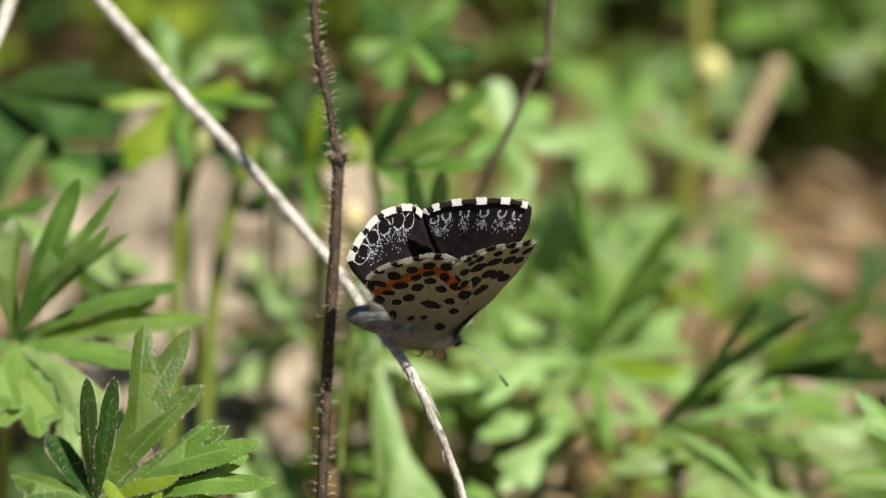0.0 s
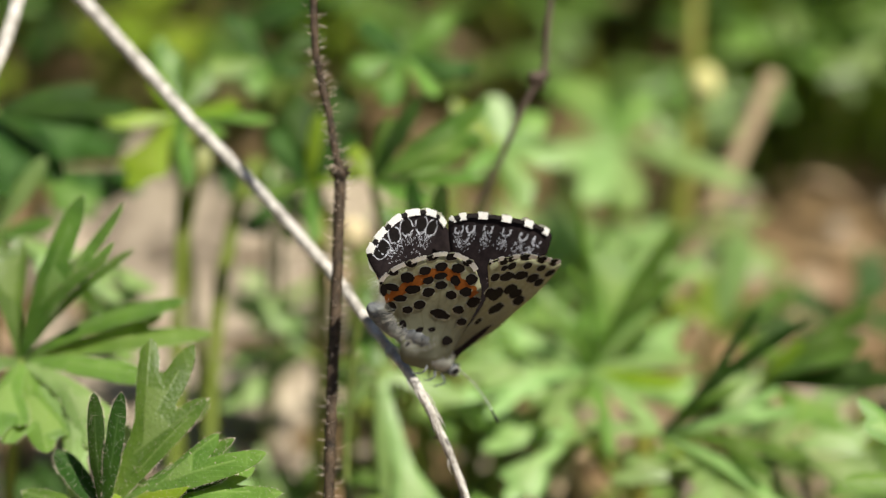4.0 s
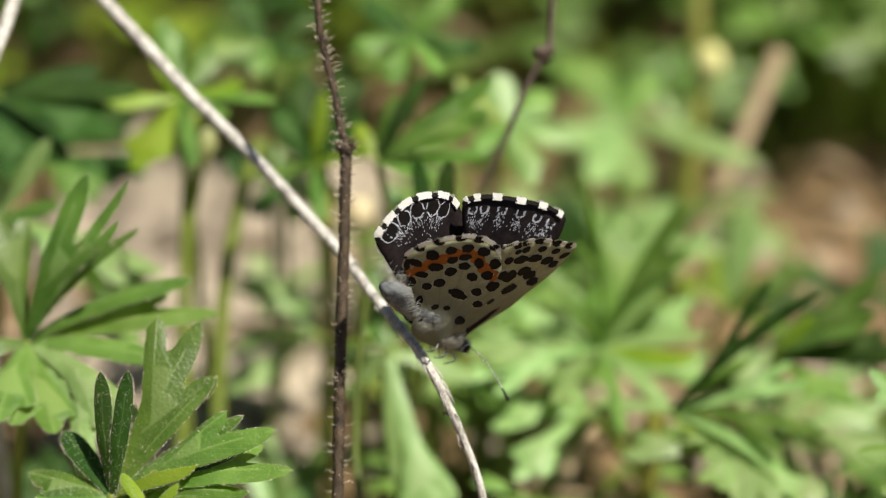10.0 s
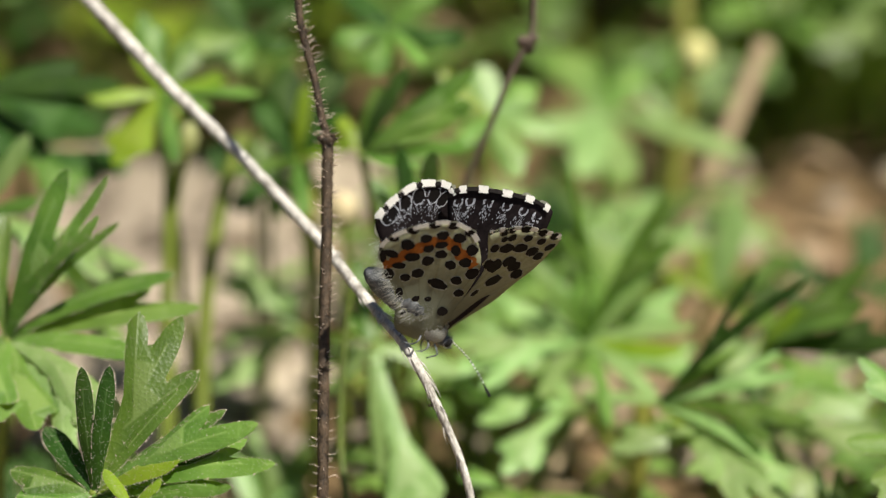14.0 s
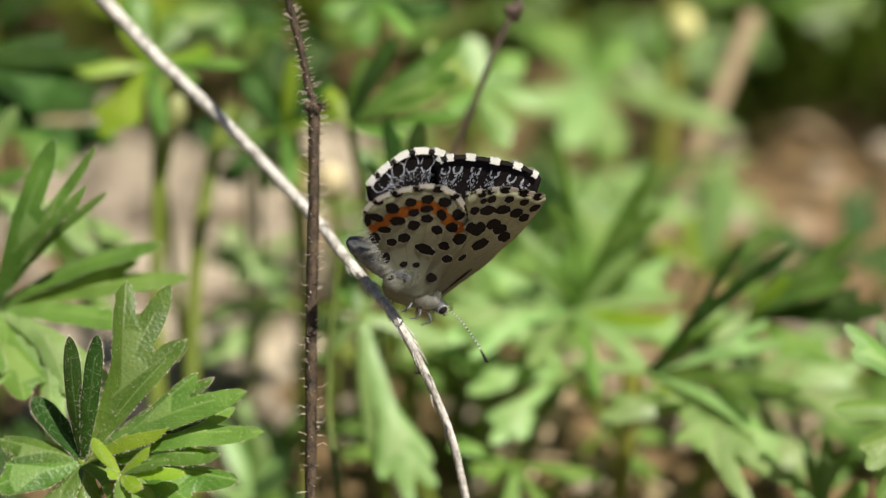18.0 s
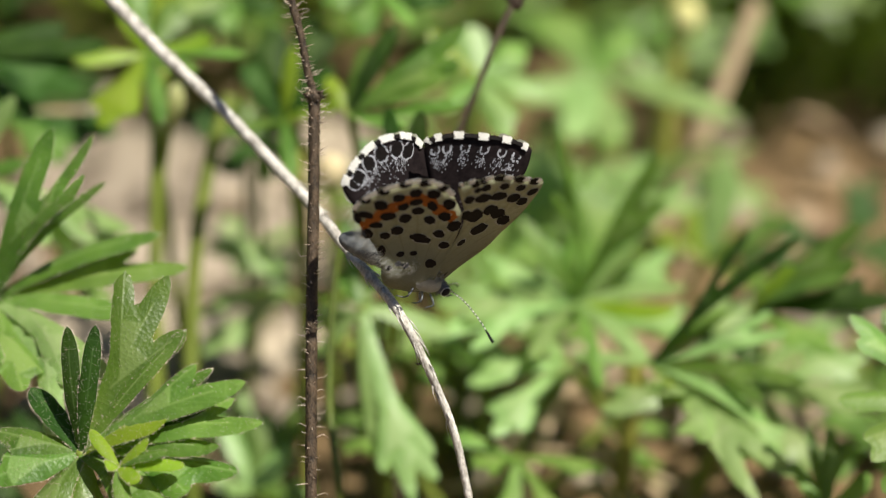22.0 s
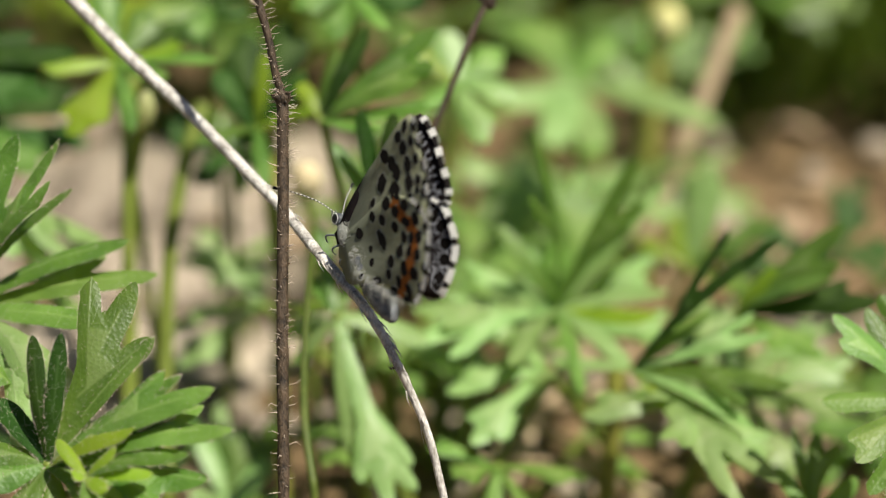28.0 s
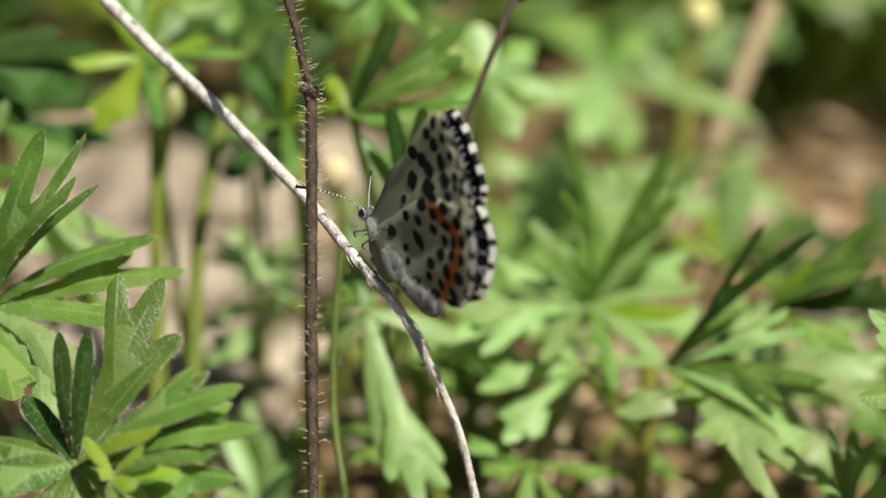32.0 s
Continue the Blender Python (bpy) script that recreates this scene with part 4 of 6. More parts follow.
leafy(pj, (0.0331, 0.0602, 0.0194), [
      ((0.0358, 0.0645, 0.0307), 3.6, T0), ((0.0318, 0.0634, 0.0249), 3.0, T0), ((0.0426, 0.0557, 0.0276), 3.2, T1), ((0.0409, 0.0499, 0.0215), 3.0, T0),
      ((0.0383, 0.0585, 0.0244), 2.8, T0), ((0.0270, 0.0638, 0.0215), 2.4, T0)], LEAF_MID, seed=14,
      colour=[LEAF_PALE, LEAF_YOUNG, LEAF, LEAF_MID, LEAF_YOUNG, LEAF_YOUNG])
pk = plant((-0.022, 0.034, 0), "low plant with grey-green leaves")
leafy(pk, (-0.0215, 0.0265, 0.0092), [
      ((-0.0196, 0.0327, 0.0159), 2.6, T1), ((-0.0169, 0.0291, 0.0136), 2.4, T0), ((-0.0248, 0.0321, 0.0148), 2.6, T0), ((-0.0258, 0.0255, 0.0115), 2.6, T1),
      ((-0.0286, 0.0394, 0.0155), 2.2, T0), ((-0.0159, 0.0367, 0.0147), 2.2, TR), ((-0.0143, 0.0248, 0.0103), 2.4, T1), ((-0.0231, 0.0374, 0.0160), 2.0, T0)], LEAF_PALE, seed=15,
      colour=[LEAF, LEAF_PALE, LEAF_PALE, LEAF_PALE, LEAF, LEAF, LEAF, LEAF_PALE])


def random_plant(seed, material, size, lift, leaves, fingers=5):
    """A rosette of palmate leaves at the origin."""
    rng = random.Random(seed)
    ob = plant((0, 0, 0), "low leafy plant with lobed green leaves")
    for k in range(leaves):
        a = k * 2.4 + rng.uniform(-.3, .3)
        r = size * rng.uniform(.3, 1.0)
        hub = Vector((math.cos(a) * r, math.sin(a) * r, lift * rng.uniform(.45, 1.1)))
        lobes = []
        for j in range(fingers):
            b = a + (j - (fingers - 1) / 2) * 0.68 + rng.uniform(-.15, .15)
            ln = size * rng.uniform(.55, .9) * (1 - 0.06 * abs(j - 2))
            lobes.append((hub + Vector((math.cos(b) * ln, math.sin(b) * ln, rng.uniform(-.45, .6) * ln)), rng.uniform(2.2, 3.0) * size / 0.02, T1 if j % 2 else TR))
        leafy(ob, hub, lobes, material, up=(0, -.1, 1), seed=seed * 50 + k)
    return ob


def strewn(kinds, count, box, gap, keep, seed, scale=(0.85, 1.15)):
    """Copies of the plants over a box of the ground, at least gap apart, where keep(x, y) allows."""
    rng = random.Random(seed)
    spots = []
    for _ in range(count):
        x, y = rng.uniform(box[0], box[1]), rng.uniform(box[2], box[3])
        if keep(x, y) and not any((x - a) ** 2 + (y - b) ** 2 < gap ** 2 for a, b in spots):
            spots.append((x, y))
    used = set()
    for k, (x, y) in enumerate(spots):
        kind = kinds[k % len(kinds)]
        m = pose(x, y, 0, rng.uniform(-8, 8), rng.uniform(-8, 8), rng.uniform(0, 360))
        if kind in used:
            copy_thing(kind, m)
        else:
            kind.matrix_basis = m
            used.add(kind)


def bare(x, y):
    """The patches of open soil."""
    return (-.058 < x < -.006 and .05 < y < .128) or (.050 < x < .095 and .064 < y < .134) or (.030 < x < .048 and .07 < y < .13) or (.004 < x < .040 and .036 < y < .072)


def background():
    low = [random_plant(70, LEAF_PALE, 0.016, 0.020, 4), random_plant(71, LEAF_MID, 0.015, 0.016, 4), random_plant(72, LEAF_PALE, 0.017, 0.024, 4), random_plant(73, LEAF_MID, 0.014, 0.018, 4)]
    strewn(low, 400, (.000, .040, .030, .105), .0150, lambda x, y: not bare(x, y), 5)
    edge = [random_plant(57, LEAF, 0.015, 0.017, 4), random_plant(58, LEAF_DARK_SHADED, 0.015, 0.015, 4)]
    strewn(edge, 120, (.050, .090, .030, .062), .0175, lambda x, y: not bare(x, y), 11)
    left = [random_plant(74, LEAF_DARK_SHADED, 0.014, 0.012, 4), random_plant(75, LEAF, 0.013, 0.014, 4)]
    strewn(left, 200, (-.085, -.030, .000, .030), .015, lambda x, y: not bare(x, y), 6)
    tall = [random_plant(60, LEAF, 0.020, 0.036, 4), random_plant(61, LEAF_DARK_SHADED, 0.020, 0.030, 4), random_plant(62, LEAF_MID, 0.019, 0.034, 4), random_plant(63, LEAF_YOUNG, 0.017, 0.030, 4), random_plant(59, LEAF, 0.018, 0.034, 4), random_plant(64, LEAF, 0.021, 0.038, 4)]
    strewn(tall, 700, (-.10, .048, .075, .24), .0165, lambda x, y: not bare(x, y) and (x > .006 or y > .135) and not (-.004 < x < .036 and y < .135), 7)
    right = [random_plant(65, LEAF, 0.019, 0.030, 4), random_plant(66, LEAF_MID, 0.020, 0.026, 4), random_plant(67, LEAF, 0.018, 0.030, 4)]
    strewn(right, 500, (.048, .135, .142, .26), .0165, lambda x, y: not bare(x, y), 8)
    far = [random_plant(68, LEAF, 0.026, 0.04, 4), random_plant(69, LEAF_MID, 0.026, 0.04, 4)]
    strewn(far, 160, (-.25, .27, .0, .50), .045, lambda x, y: y > .25 or abs(x) > .13, 9)


background()


def grass():
    rng = random.Random(33)
    bm = bmesh.new()
    bm.loops.layers.uv.verify()
    for _ in range(1500):
        x, y = rng.uniform(.042, .15), rng.uniform(.128, .27)
        if bare(x, y):
            continue
        p = Vector((x, y, -.001))
        a = rng.uniform(0, 6.28)
        h = rng.uniform(.02, .05)
        q = p + Vector((math.cos(a) * h * .5, math.sin(a) * h * .5, h))
        blade(bm, p, q, rng.uniform(.0012, .0026), (math.cos(a + 1.5), math.sin(a + 1.5), .3), rng.uniform(-.1, .1), .2, long=6, seed=rng.randrange(999), peak=.3)
    tagged(part("grass", bm, GRASS), "thin green and olive grass blades", "grass", kind="stuff")


grass()

# ---- butterfly ----
WING_UNDER = film_material("wing_underside", (0.26, 0.275, 0.172), (0.475, 0.49, 0.325), 1800, 0.8, 0.23, (0.55, 0.55, 0.14), basal=(0.19, 0.205, 0.155))
HALO = film_material("spot_halo", (0.30, 0.31, 0.24), (0.46, 0.47, 0.38), 2500, 0.8, 0.12, (0.55, 0.52, 0.2))
FUR_G = film_material("grey_down", (0.30, 0.31, 0.28), (0.54, 0.55, 0.51), 3000, 0.7, 0.3, (0.5, 0.5, 0.5))
WING_UPPER = film_material("wing_upperside", (0.008, 0.006, 0.007), (0.030, 0.022, 0.023), 1400, 0.8, 0.02, (0.20, 0.12, 0.08))
SPOT = film_material("black_spot", (0.006, 0.005, 0.005), (0.016, 0.013, 0.012), 2000, 0.75)
ORANGE = film_material("orange_band", (0.24, 0.075, 0.013), (0.40, 0.135, 0.030), 1500, 0.7, 0.15, (0.8, 0.3, 0.05))
FRINGE_W = film_material("white_fringe", (0.72, 0.71, 0.68), (0.92, 0.91, 0.88), 5000, 0.6, 0.32, (0.95, 0.95, 0.92))
BLUE_SCALE = film_material("blue_white_scales", (0.16, 0.16, 0.18), (0.74, 0.76, 0.84), 2600, 0.6)
FUR_W = film_material("white_hair", (0.52, 0.53, 0.49), (0.82, 0.82, 0.78), 3000, 0.6, 0.5, (0.9, 0.9, 0.85))
BODY_GREY = film_material("grey_body", (0.035, 0.041, 0.050), (0.25, 0.265, 0.275), 1300, 0.6)
BLACK = film_material("black_chitin", (0.008, 0.008, 0.008), (0.03, 0.03, 0.03), 1500, 0.35)

FORE = [(3.20, -2.20), (3.32, -1.43), (4.26, 1.01), (5.06, 3.58), (5.33, 6.00), (5.86, 8.48), (5.86, 10.80), (5.60, 12.54), (5.18, 13.18), (3.57, 13.40), (1.46, 13.21), (-0.73, 12.81), (-2.67, 12.19), (-3.55, 11.47), (-3.56, 10.99), (-2.86, 10.19), (-1.56, 8.89), (-0.46, 7.39), (0.40, 5.00), (0.90, 1.50), (1.20, -2.20)]
HIND = [(1.60, -2.40), (1.20, 2.00), (1.00, 5.20), (0.30, 7.70), (-1.53, 9.92), (-2.63, 10.72), (-3.91, 11.02), (-5.57, 10.81), (-6.79, 10.36), (-7.93, 9.48), (-8.92, 8.38), (-9.63, 7.25), (-9.97, 6.30), (-9.67, 5.42), (-8.51, 4.26), (-6.96, 2.80), (-5.04, 0.84), (-3.60, -1.90), (-0.80, -2.70)]
# spots: place along and up the blade, half axes in mm, turn in degrees
FORE_INNER = [(2.42, 6.04, 1.07, 0.65, -174), (1.52, 4.15, 0.55, 0.37, 160), (0.52, 7.93, 1.13, 0.64, 157), (-0.56, 7.97, 0.84, 0.39, 144), (1.89, 8.77, 0.93, 0.52, 157), (3.11, 8.37, 0.91, 0.53, 165), (4.31, 7.58, 0.85, 0.49, 162)]
FORE_OUTER = [(-1.55, 9.89, 0.63, 0.37, 166), (-0.1, 10.21, 1.05, 0.48, -174), (1.57, 10.65, 0.99, 0.47, -176), (3.3, 10.72, 0.87, 0.49, 171), (4.68, 10.33, 0.73, 0.42, 165), (-1.4, 11.15, 0.46, 0.27, 169), (-0.59, 11.53, 0.61, 0.35, 170), (1.32, 11.98, 0.6, 0.33, 174), (3.15, 12.12, 0.61, 0.33, 174), (4.95, 11.71, 0.54, 0.46, 131), (-2.12, 11.79, 0.56, 0.29, -178), (-1.39, 12.28, 0.48, 0.27, 173), (0.24, 12.82, 0.7, 0.32, -174), (2.36, 13.13, 0.64, 0.34, 178), (4.22, 13.09, 0.67, 0.36, 175)]
HIND_INNER = [(-3.81, -0.03, 0.32, 0.26, 159), (-3.24, 1.61, 0.39, 0.31, -178), (-2.02, 1.91, 0.37, 0.28, -175), (0.04, 1.17, 0.57, 0.46, 165), (-5.23, 1.72, 0.7, 0.32, 116), (0.29, 3.71, 0.52, 0.41, 156), (-2.2, 3.89, 1.05, 0.47, 171), (-0.84, 5.01, 0.57, 0.45, 154), (-5.7, 3.64, 0.5, 0.39, -175), (-4.87, 4.49, 0.63, 0.5, 156), (-4.78, 6.15, 0.63, 0.51, 162), (-3.95, 7.26, 0.58, 0.46, 178), (-2.38, 6.47, 0.58, 0.44, 145)]
HIND_MID = [(-7.42, 3.37, 0.66, 0.46, 137), (-7.06, 4.66, 0.61, 0.37, -161), (-6.5, 6.1, 0.73, 0.48, -163), (-5.53, 7.53, 0.57, 0.44, -174), (-4.58, 8.25, 0.62, 0.39, -162), (-2.91, 8.21, 0.65, 0.38, 134), (-1.28, 7.33, 0.63, 0.5, 157), (0.14, 6.32, 0.69, 0.58, 123)]
HIND_OUTER = [(-9.09, 5.07, 0.81, 0.27, 127), (-8.54, 5.66, 0.79, 0.37, 176), (-7.69, 7.27, 0.68, 0.55, 159), (-6.47, 8.53, 0.57, 0.45, 179), (-5.06, 9.32, 0.6, 0.48, 177), (-3.38, 9.62, 0.63, 0.5, 175), (-1.51, 8.87, 0.67, 0.5, 145), (-9.2, 7.36, 0.44, 0.33, -169), (-8.14, 8.89, 0.48, 0.35, -168), (-6.47, 10.12, 0.57, 0.3, -159), (-4.65, 10.62, 0.53, 0.36, -164), (-2.81, 10.53, 0.49, 0.36, -169)]
BAND = [(-8.38, 4.07), (-7.76, 4.63), (-7.31, 5.8), (-6.64, 7.01), (-5.88, 8.07), (-4.77, 8.68), (-3.73, 8.76), (-2.36, 8.07), (-1.15, 7.62), (-0.15, 7.10)]
HIND_MARGIN = HIND[4:14]


def outline(points, steps=4):
    p = spline([(a, 0, b) for a, b in points] + [(*points[0][:1], 0, points[0][1])], steps)
    return [(v.x, v.z) for v in p[:-1]]


def swell(u, w):
    """The slight bulge of a wing's blade, in mm."""
    cup = 0.95 * math.exp(-(w + 2.0) ** 2 / 8) * min(1, max(0, (2.0 - u) / 2))
    front = min(1, max(0, (u - 1) / 3))
    return (0.25 - 0.35 * front) * math.sin(min(w, 13) / 13 * math.pi) - 0.10 * front + 0.10 * math.sin(u * 1.1 + w * 0.35) + cup


def plate(bm, line, y, mat, out):
    """A flat piece of wing at the height y over the blade; out: +1 or -1, the way that it faces."""
    cu, cw = sum(p[0] for p in line) / len(line), sum(p[1] for p in line) / len(line)
    rings = []
    for k in (1.0, 0.8, 0.6, 0.4, 0.2):
        ring = []
        for u, w in line:
            a, b = cu + (u - cu) * k, cw + (w - cw) * k
            ring.append(bm.verts.new((a * MM, (swell(a, b) * out + y) * MM, b * MM)))
        rings.append(ring)
    mid = bm.verts.new((cu * MM, (swell(cu, cw) * out + y) * MM, cw * MM))
    n = len(line)
    for r0, r1 in zip(rings, rings[1:]):
        for i in range(n):
            f = bm.faces.new((r0[i], r0[(i + 1) % n], r1[(i + 1) % n], r1[i]))
            f.material_index = mat
    for i in range(n):
        f = bm.faces.new((rings[-1][i], rings[-1][(i + 1) % n], mid))
        f.material_index = mat
    return rings[0]


def disc(bm, u, w, a, b, y, out, turn=0, rng=None, ring=0.0, gap=0.0):
    """A dot or ring of scales, a touch uneven, lying on the blade; gap: the open part of a ring, towards the margin."""
    n = 18
    ct, st = math.cos(radians(turn)), math.sin(radians(turn))
    outer, inner = [], []
    for k in range(n):
        t = 2 * math.pi * k / n
        j = 1 + (rng.uniform(-.12, .12) if rng else 0)
        for ring_line, less in ((outer, 0), (inner, ring * (rng.uniform(.5, 1.3) if rng else 1))):
            dx, dy = (a - less) * j * math.cos(t), (b - less) * j * math.sin(t)
            uu, ww = u + dx * ct - dy * st, w + dx * st + dy * ct
            ring_line.append(bm.verts.new((uu * MM, (swell(uu, ww) * out + y) * MM, ww * MM)))
    if ring:
        for k in range(n):
            t = 2 * math.pi * (k + .5) / n
            if math.cos(t) > 1 - gap or (rng and rng.random() < 0.10):
                continue
            bm.faces.new((outer[k], outer[(k + 1) % n], inner[(k + 1) % n], inner[k]))
    else:
        bm.faces.new(outer)
        bmesh.ops.delete(bm, geom=inner, context='VERTS')


def along(m, x):
    """Place and outward normal at the part x of a margin."""
    x = min(max(x, 0), 1) * (len(m) - 1)
    k = min(int(x), len(m) - 2)
    f = x - k
    du, dv = m[k + 1][0] - m[k][0], m[k + 1][1] - m[k][1]
    ln = math.hypot(du, dv) or 1
    return m[k][0] * (1 - f) + m[k + 1][0] * f, m[k][1] * (1 - f) + m[k + 1][1] * f, dv / ln, -du / ln


def wing(name, parent, line, margin, spots, s, extra, hind):
    """One wing, blade in the local x-z plane; s: the way its underside faces along y."""
    rng = random.Random(12 + hind)
    ob = outline(line)
    bm = bmesh.new()
    lift = (0.06 if hind else 0.0) * s
    o = lift + 0.03 * s
    i = lift - 0.03 * s
    ra = plate(bm, ob, o, 0, s)
    rb = plate(bm, ob, i, 1, s)
    for k in range(len(ob)):
        bm.faces.new((ra[k], ra[(k + 1) % len(ob)], rb[(k + 1) % len(ob)], rb[k])).material_index = 1
    bmesh.ops.recalc_face_normals(bm, faces=bm.faces)
    w = part(name, bm, [WING_UNDER, WING_UPPER], parent)
    for u, v, a, b, turn in spots:
        bm = bmesh.new()
        ka, kb = (1.04, 1.14) if hind else (0.90, 1.28)
        disc(bm, u, v, a * ka, b * kb, o + 0.05 * s, s, turn, rng)
        part("black_spot", bm, SPOT, w)
        if v > 2.2:
            bm = bmesh.new()
            disc(bm, u, v, a * ka + .11, b * kb + .11, o + 0.008 * s, s, turn, rng)
            part("spot_halo", bm, HALO, w)
    m = []
    for k in range(len(margin) - 1):
        for t in range(8):
            m.append(tuple(p + (q - p) * t / 8 for p, q in zip(margin[k], margin[k + 1])))
    m = [tuple((m[max(k - 4, 0)][c] + m[k][c] * 2 + m[min(k + 4, len(m) - 1)][c]) / 4 for c in (0, 1)) for k in range(len(m))]
    # chequered fringe of fine hairs along the outer margin
    total = 12
    for q in range(total):
        white = q % 2 == 0
        slim = 0.2 if hind else -0.1
        a0 = (q + (-slim if white else slim)) / total
        a1 = (q + 1 + (slim if white else -slim)) / total
        bm = bmesh.new()
        n = 22
        for t in range(n):
            x = a0 + (a1 - a0) * (t + rng.uniform(0.2, 0.8)) / n
            u, v, nu, nv = along(m, x)
            wide = (0.24 if white else 0.08) * rng.uniform(.75, 1.25)
            back = (0.34 if white else 0.20) * rng.uniform(.8, 1.2)
            hw = 0.075
            flare = rng.uniform(.06, .14) * s
            for y, root, bend, back in ((o + 0.07 * s, 0, 0, back * .62), (i - 0.05 * s, -.15 * s, flare, back)):
                vs = [bm.verts.new((aa * MM, (swell(aa, bb) * s + y + e) * MM, bb * MM)) for aa, bb, e in (
                    (u - nu * back - nv * hw, v - nv * back + nu * hw, root), (u - nu * back + nv * hw, v - nv * back - nu * hw, root),
                    (u + nu * wide + nv * hw * .6, v + nv * wide - nu * hw * .6, bend), (u + nu * wide - nv * hw * .6, v + nv * wide + nu * hw * .6, bend))]
                bm.faces.new(vs)
        part("white_fringe" if white else "black_fringe", bm, FRINGE_W if white else SPOT, w)
    extra(w, o, i, s, rng, m)
    return w


def arc(bm, u, v, a, b, y, s, nu, nv, rng, width, gap=0.55):
    disc(bm, u, v, a, b, y, s, math.degrees(math.atan2(nv, nu)), rng, width, gap)


def fore_extra(w, o, i, s, rng, m):
    for k in range(6):
        u, v, nu, nv = along(m, (k + .45) / 7.2)
        bm = bmesh.new()
        arc(bm, u - nu * 1.35, v - nv * 1.35, 0.62, 0.50, i - 0.04 * s, s, nu, nv, rng, .22)
        for _ in range(44):
            r = rng.gauss(0, .45), rng.gauss(0, .30)
            disc(bm, u - nu * (2.6 + r[0]) + nv * r[1], v - nv * (2.6 + r[0]) - nu * r[1], .10, .035, i - 0.045 * s, s, math.degrees(math.atan2(nv, nu)))
        part("pale_mark", bm, BLUE_SCALE, w)


def hind_extra(w, o, i, s, rng, m):
    bm = bmesh.new()
    line = spline([(a, 0, b) for a, b in BAND], 6)
    pairs = []
    for k, p in enumerate(line):
        d = (line[min(k + 1, len(line) - 1)] - line[max(k - 1, 0)]).normalized()
        half = 0.60 * (1 + 0.24 * math.sin(k * 1.05))
        a, b = p + Vector((-d.z, 0, d.x)) * half, p - Vector((-d.z, 0, d.x)) * half
        pairs.append([bm.verts.new((v.x * MM, (swell(v.x, v.z) * s + o + 0.022 * s) * MM, v.z * MM)) for v in (a, b)])
    for (a, b), (c, d) in zip(pairs, pairs[1:]):
        bm.faces.new((a, b, d, c))
    part("orange_band", bm, ORANGE, w, "orange band of the underside")
    for k in range(6):
        u, v, nu, nv = along(m, .13 + k * .158)
        bm = bmesh.new()
        arc(bm, u - nu * 1.35, v - nv * 1.35, 0.95, 0.74, i - 0.035 * s, s, nu, nv, rng, .15, .12)
        for _ in range(34):
            r = abs(rng.gauss(0, .7)), rng.gauss(0, .34)
            disc(bm, u - nu * (2.1 + r[0]) + nv * r[1], v - nv * (2.1 + r[0]) - nu * r[1], .10, .03, i - 0.045 * s, s, math.degrees(math.atan2(nv, nu)))
        part("pale_ring", bm, BLUE_SCALE, w)
        bm = bmesh.new()
        disc(bm, u - nu * 1.30, v - nv * 1.30, .72, .56, i - 0.04 * s, s, math.degrees(math.atan2(nv, nu)), rng)
        part("black_eyespot", bm, SPOT, w)
    # downy hair on the inner part
    bm = bmesh.new()
    for side, count, y0 in ((-1, 200, i - s * .06), (1, 230, o + s * .05)):
        for _ in range(count):
            k = rng.random() ** .85 * .74
            u, v = -8.7 + 8.4 * k + rng.gauss(0, .3), 4.1 - 6.2 * k ** .9 + rng.uniform(-.3, .35)
            y = (swell(u, v) * s + y0) * MM
            e = rng.uniform(.4, 1.3)
            du, dv, dy = rng.gauss(-.85, .25) * e, rng.gauss(-.80, .25) * e, rng.uniform(.02, .3) * side * s
            tube(bm, [Vector((u * MM, y, v * MM)), Vector(((u + du * .5) * MM, y + dy * MM, (v + dv * .45) * MM)), Vector(((u + du) * MM, y + dy * .8 * MM, (v + dv) * MM))], lambda t: .009 * MM * (1.1 - t), 3)
    tagged(part("inner_hair", bm, FUR_W, w, "grey downy hair of the inner edge"), kind="stuff")


butterfly = thing("butterfly", (0, 0, 0), "small butterfly with black-spotted grey-white wings, clinging to a dry stalk", "butterfly")


def hairs(bm, count, centre, radii, ln, seed, back=0.5, thick=0.03):
    rng = random.Random(seed)
    for _ in range(count):
        d = Vector((rng.gauss(0, 1), rng.gauss(0, 1), rng.gauss(0, 1))).normalized()
        p = Vector(centre) + Vector((d.x * radii[0], d.y * radii[1], d.z * radii[2]))
        g = (d + Vector((-back, 0, 0))).normalized()
        e = ln * rng.uniform(.6, 1.3)
        tube(bm, [p * MM, (p + g * e * .6) * MM, (p + g * e + Vector((-back * e * .5, 0, 0))) * MM], lambda s: thick * MM * (1.1 - s), 3)


BODY_FRAME = Matrix.Translation((0.5 * MM, 0, -1.5 * MM)) @ Matrix.Rotation(radians(13), 4, 'Y')


def body_part(name, bm, material, parent, label=""):
    bmesh.ops.transform(bm, matrix=BODY_FRAME, verts=bm.verts)
    return part(name, bm, material, parent, label)


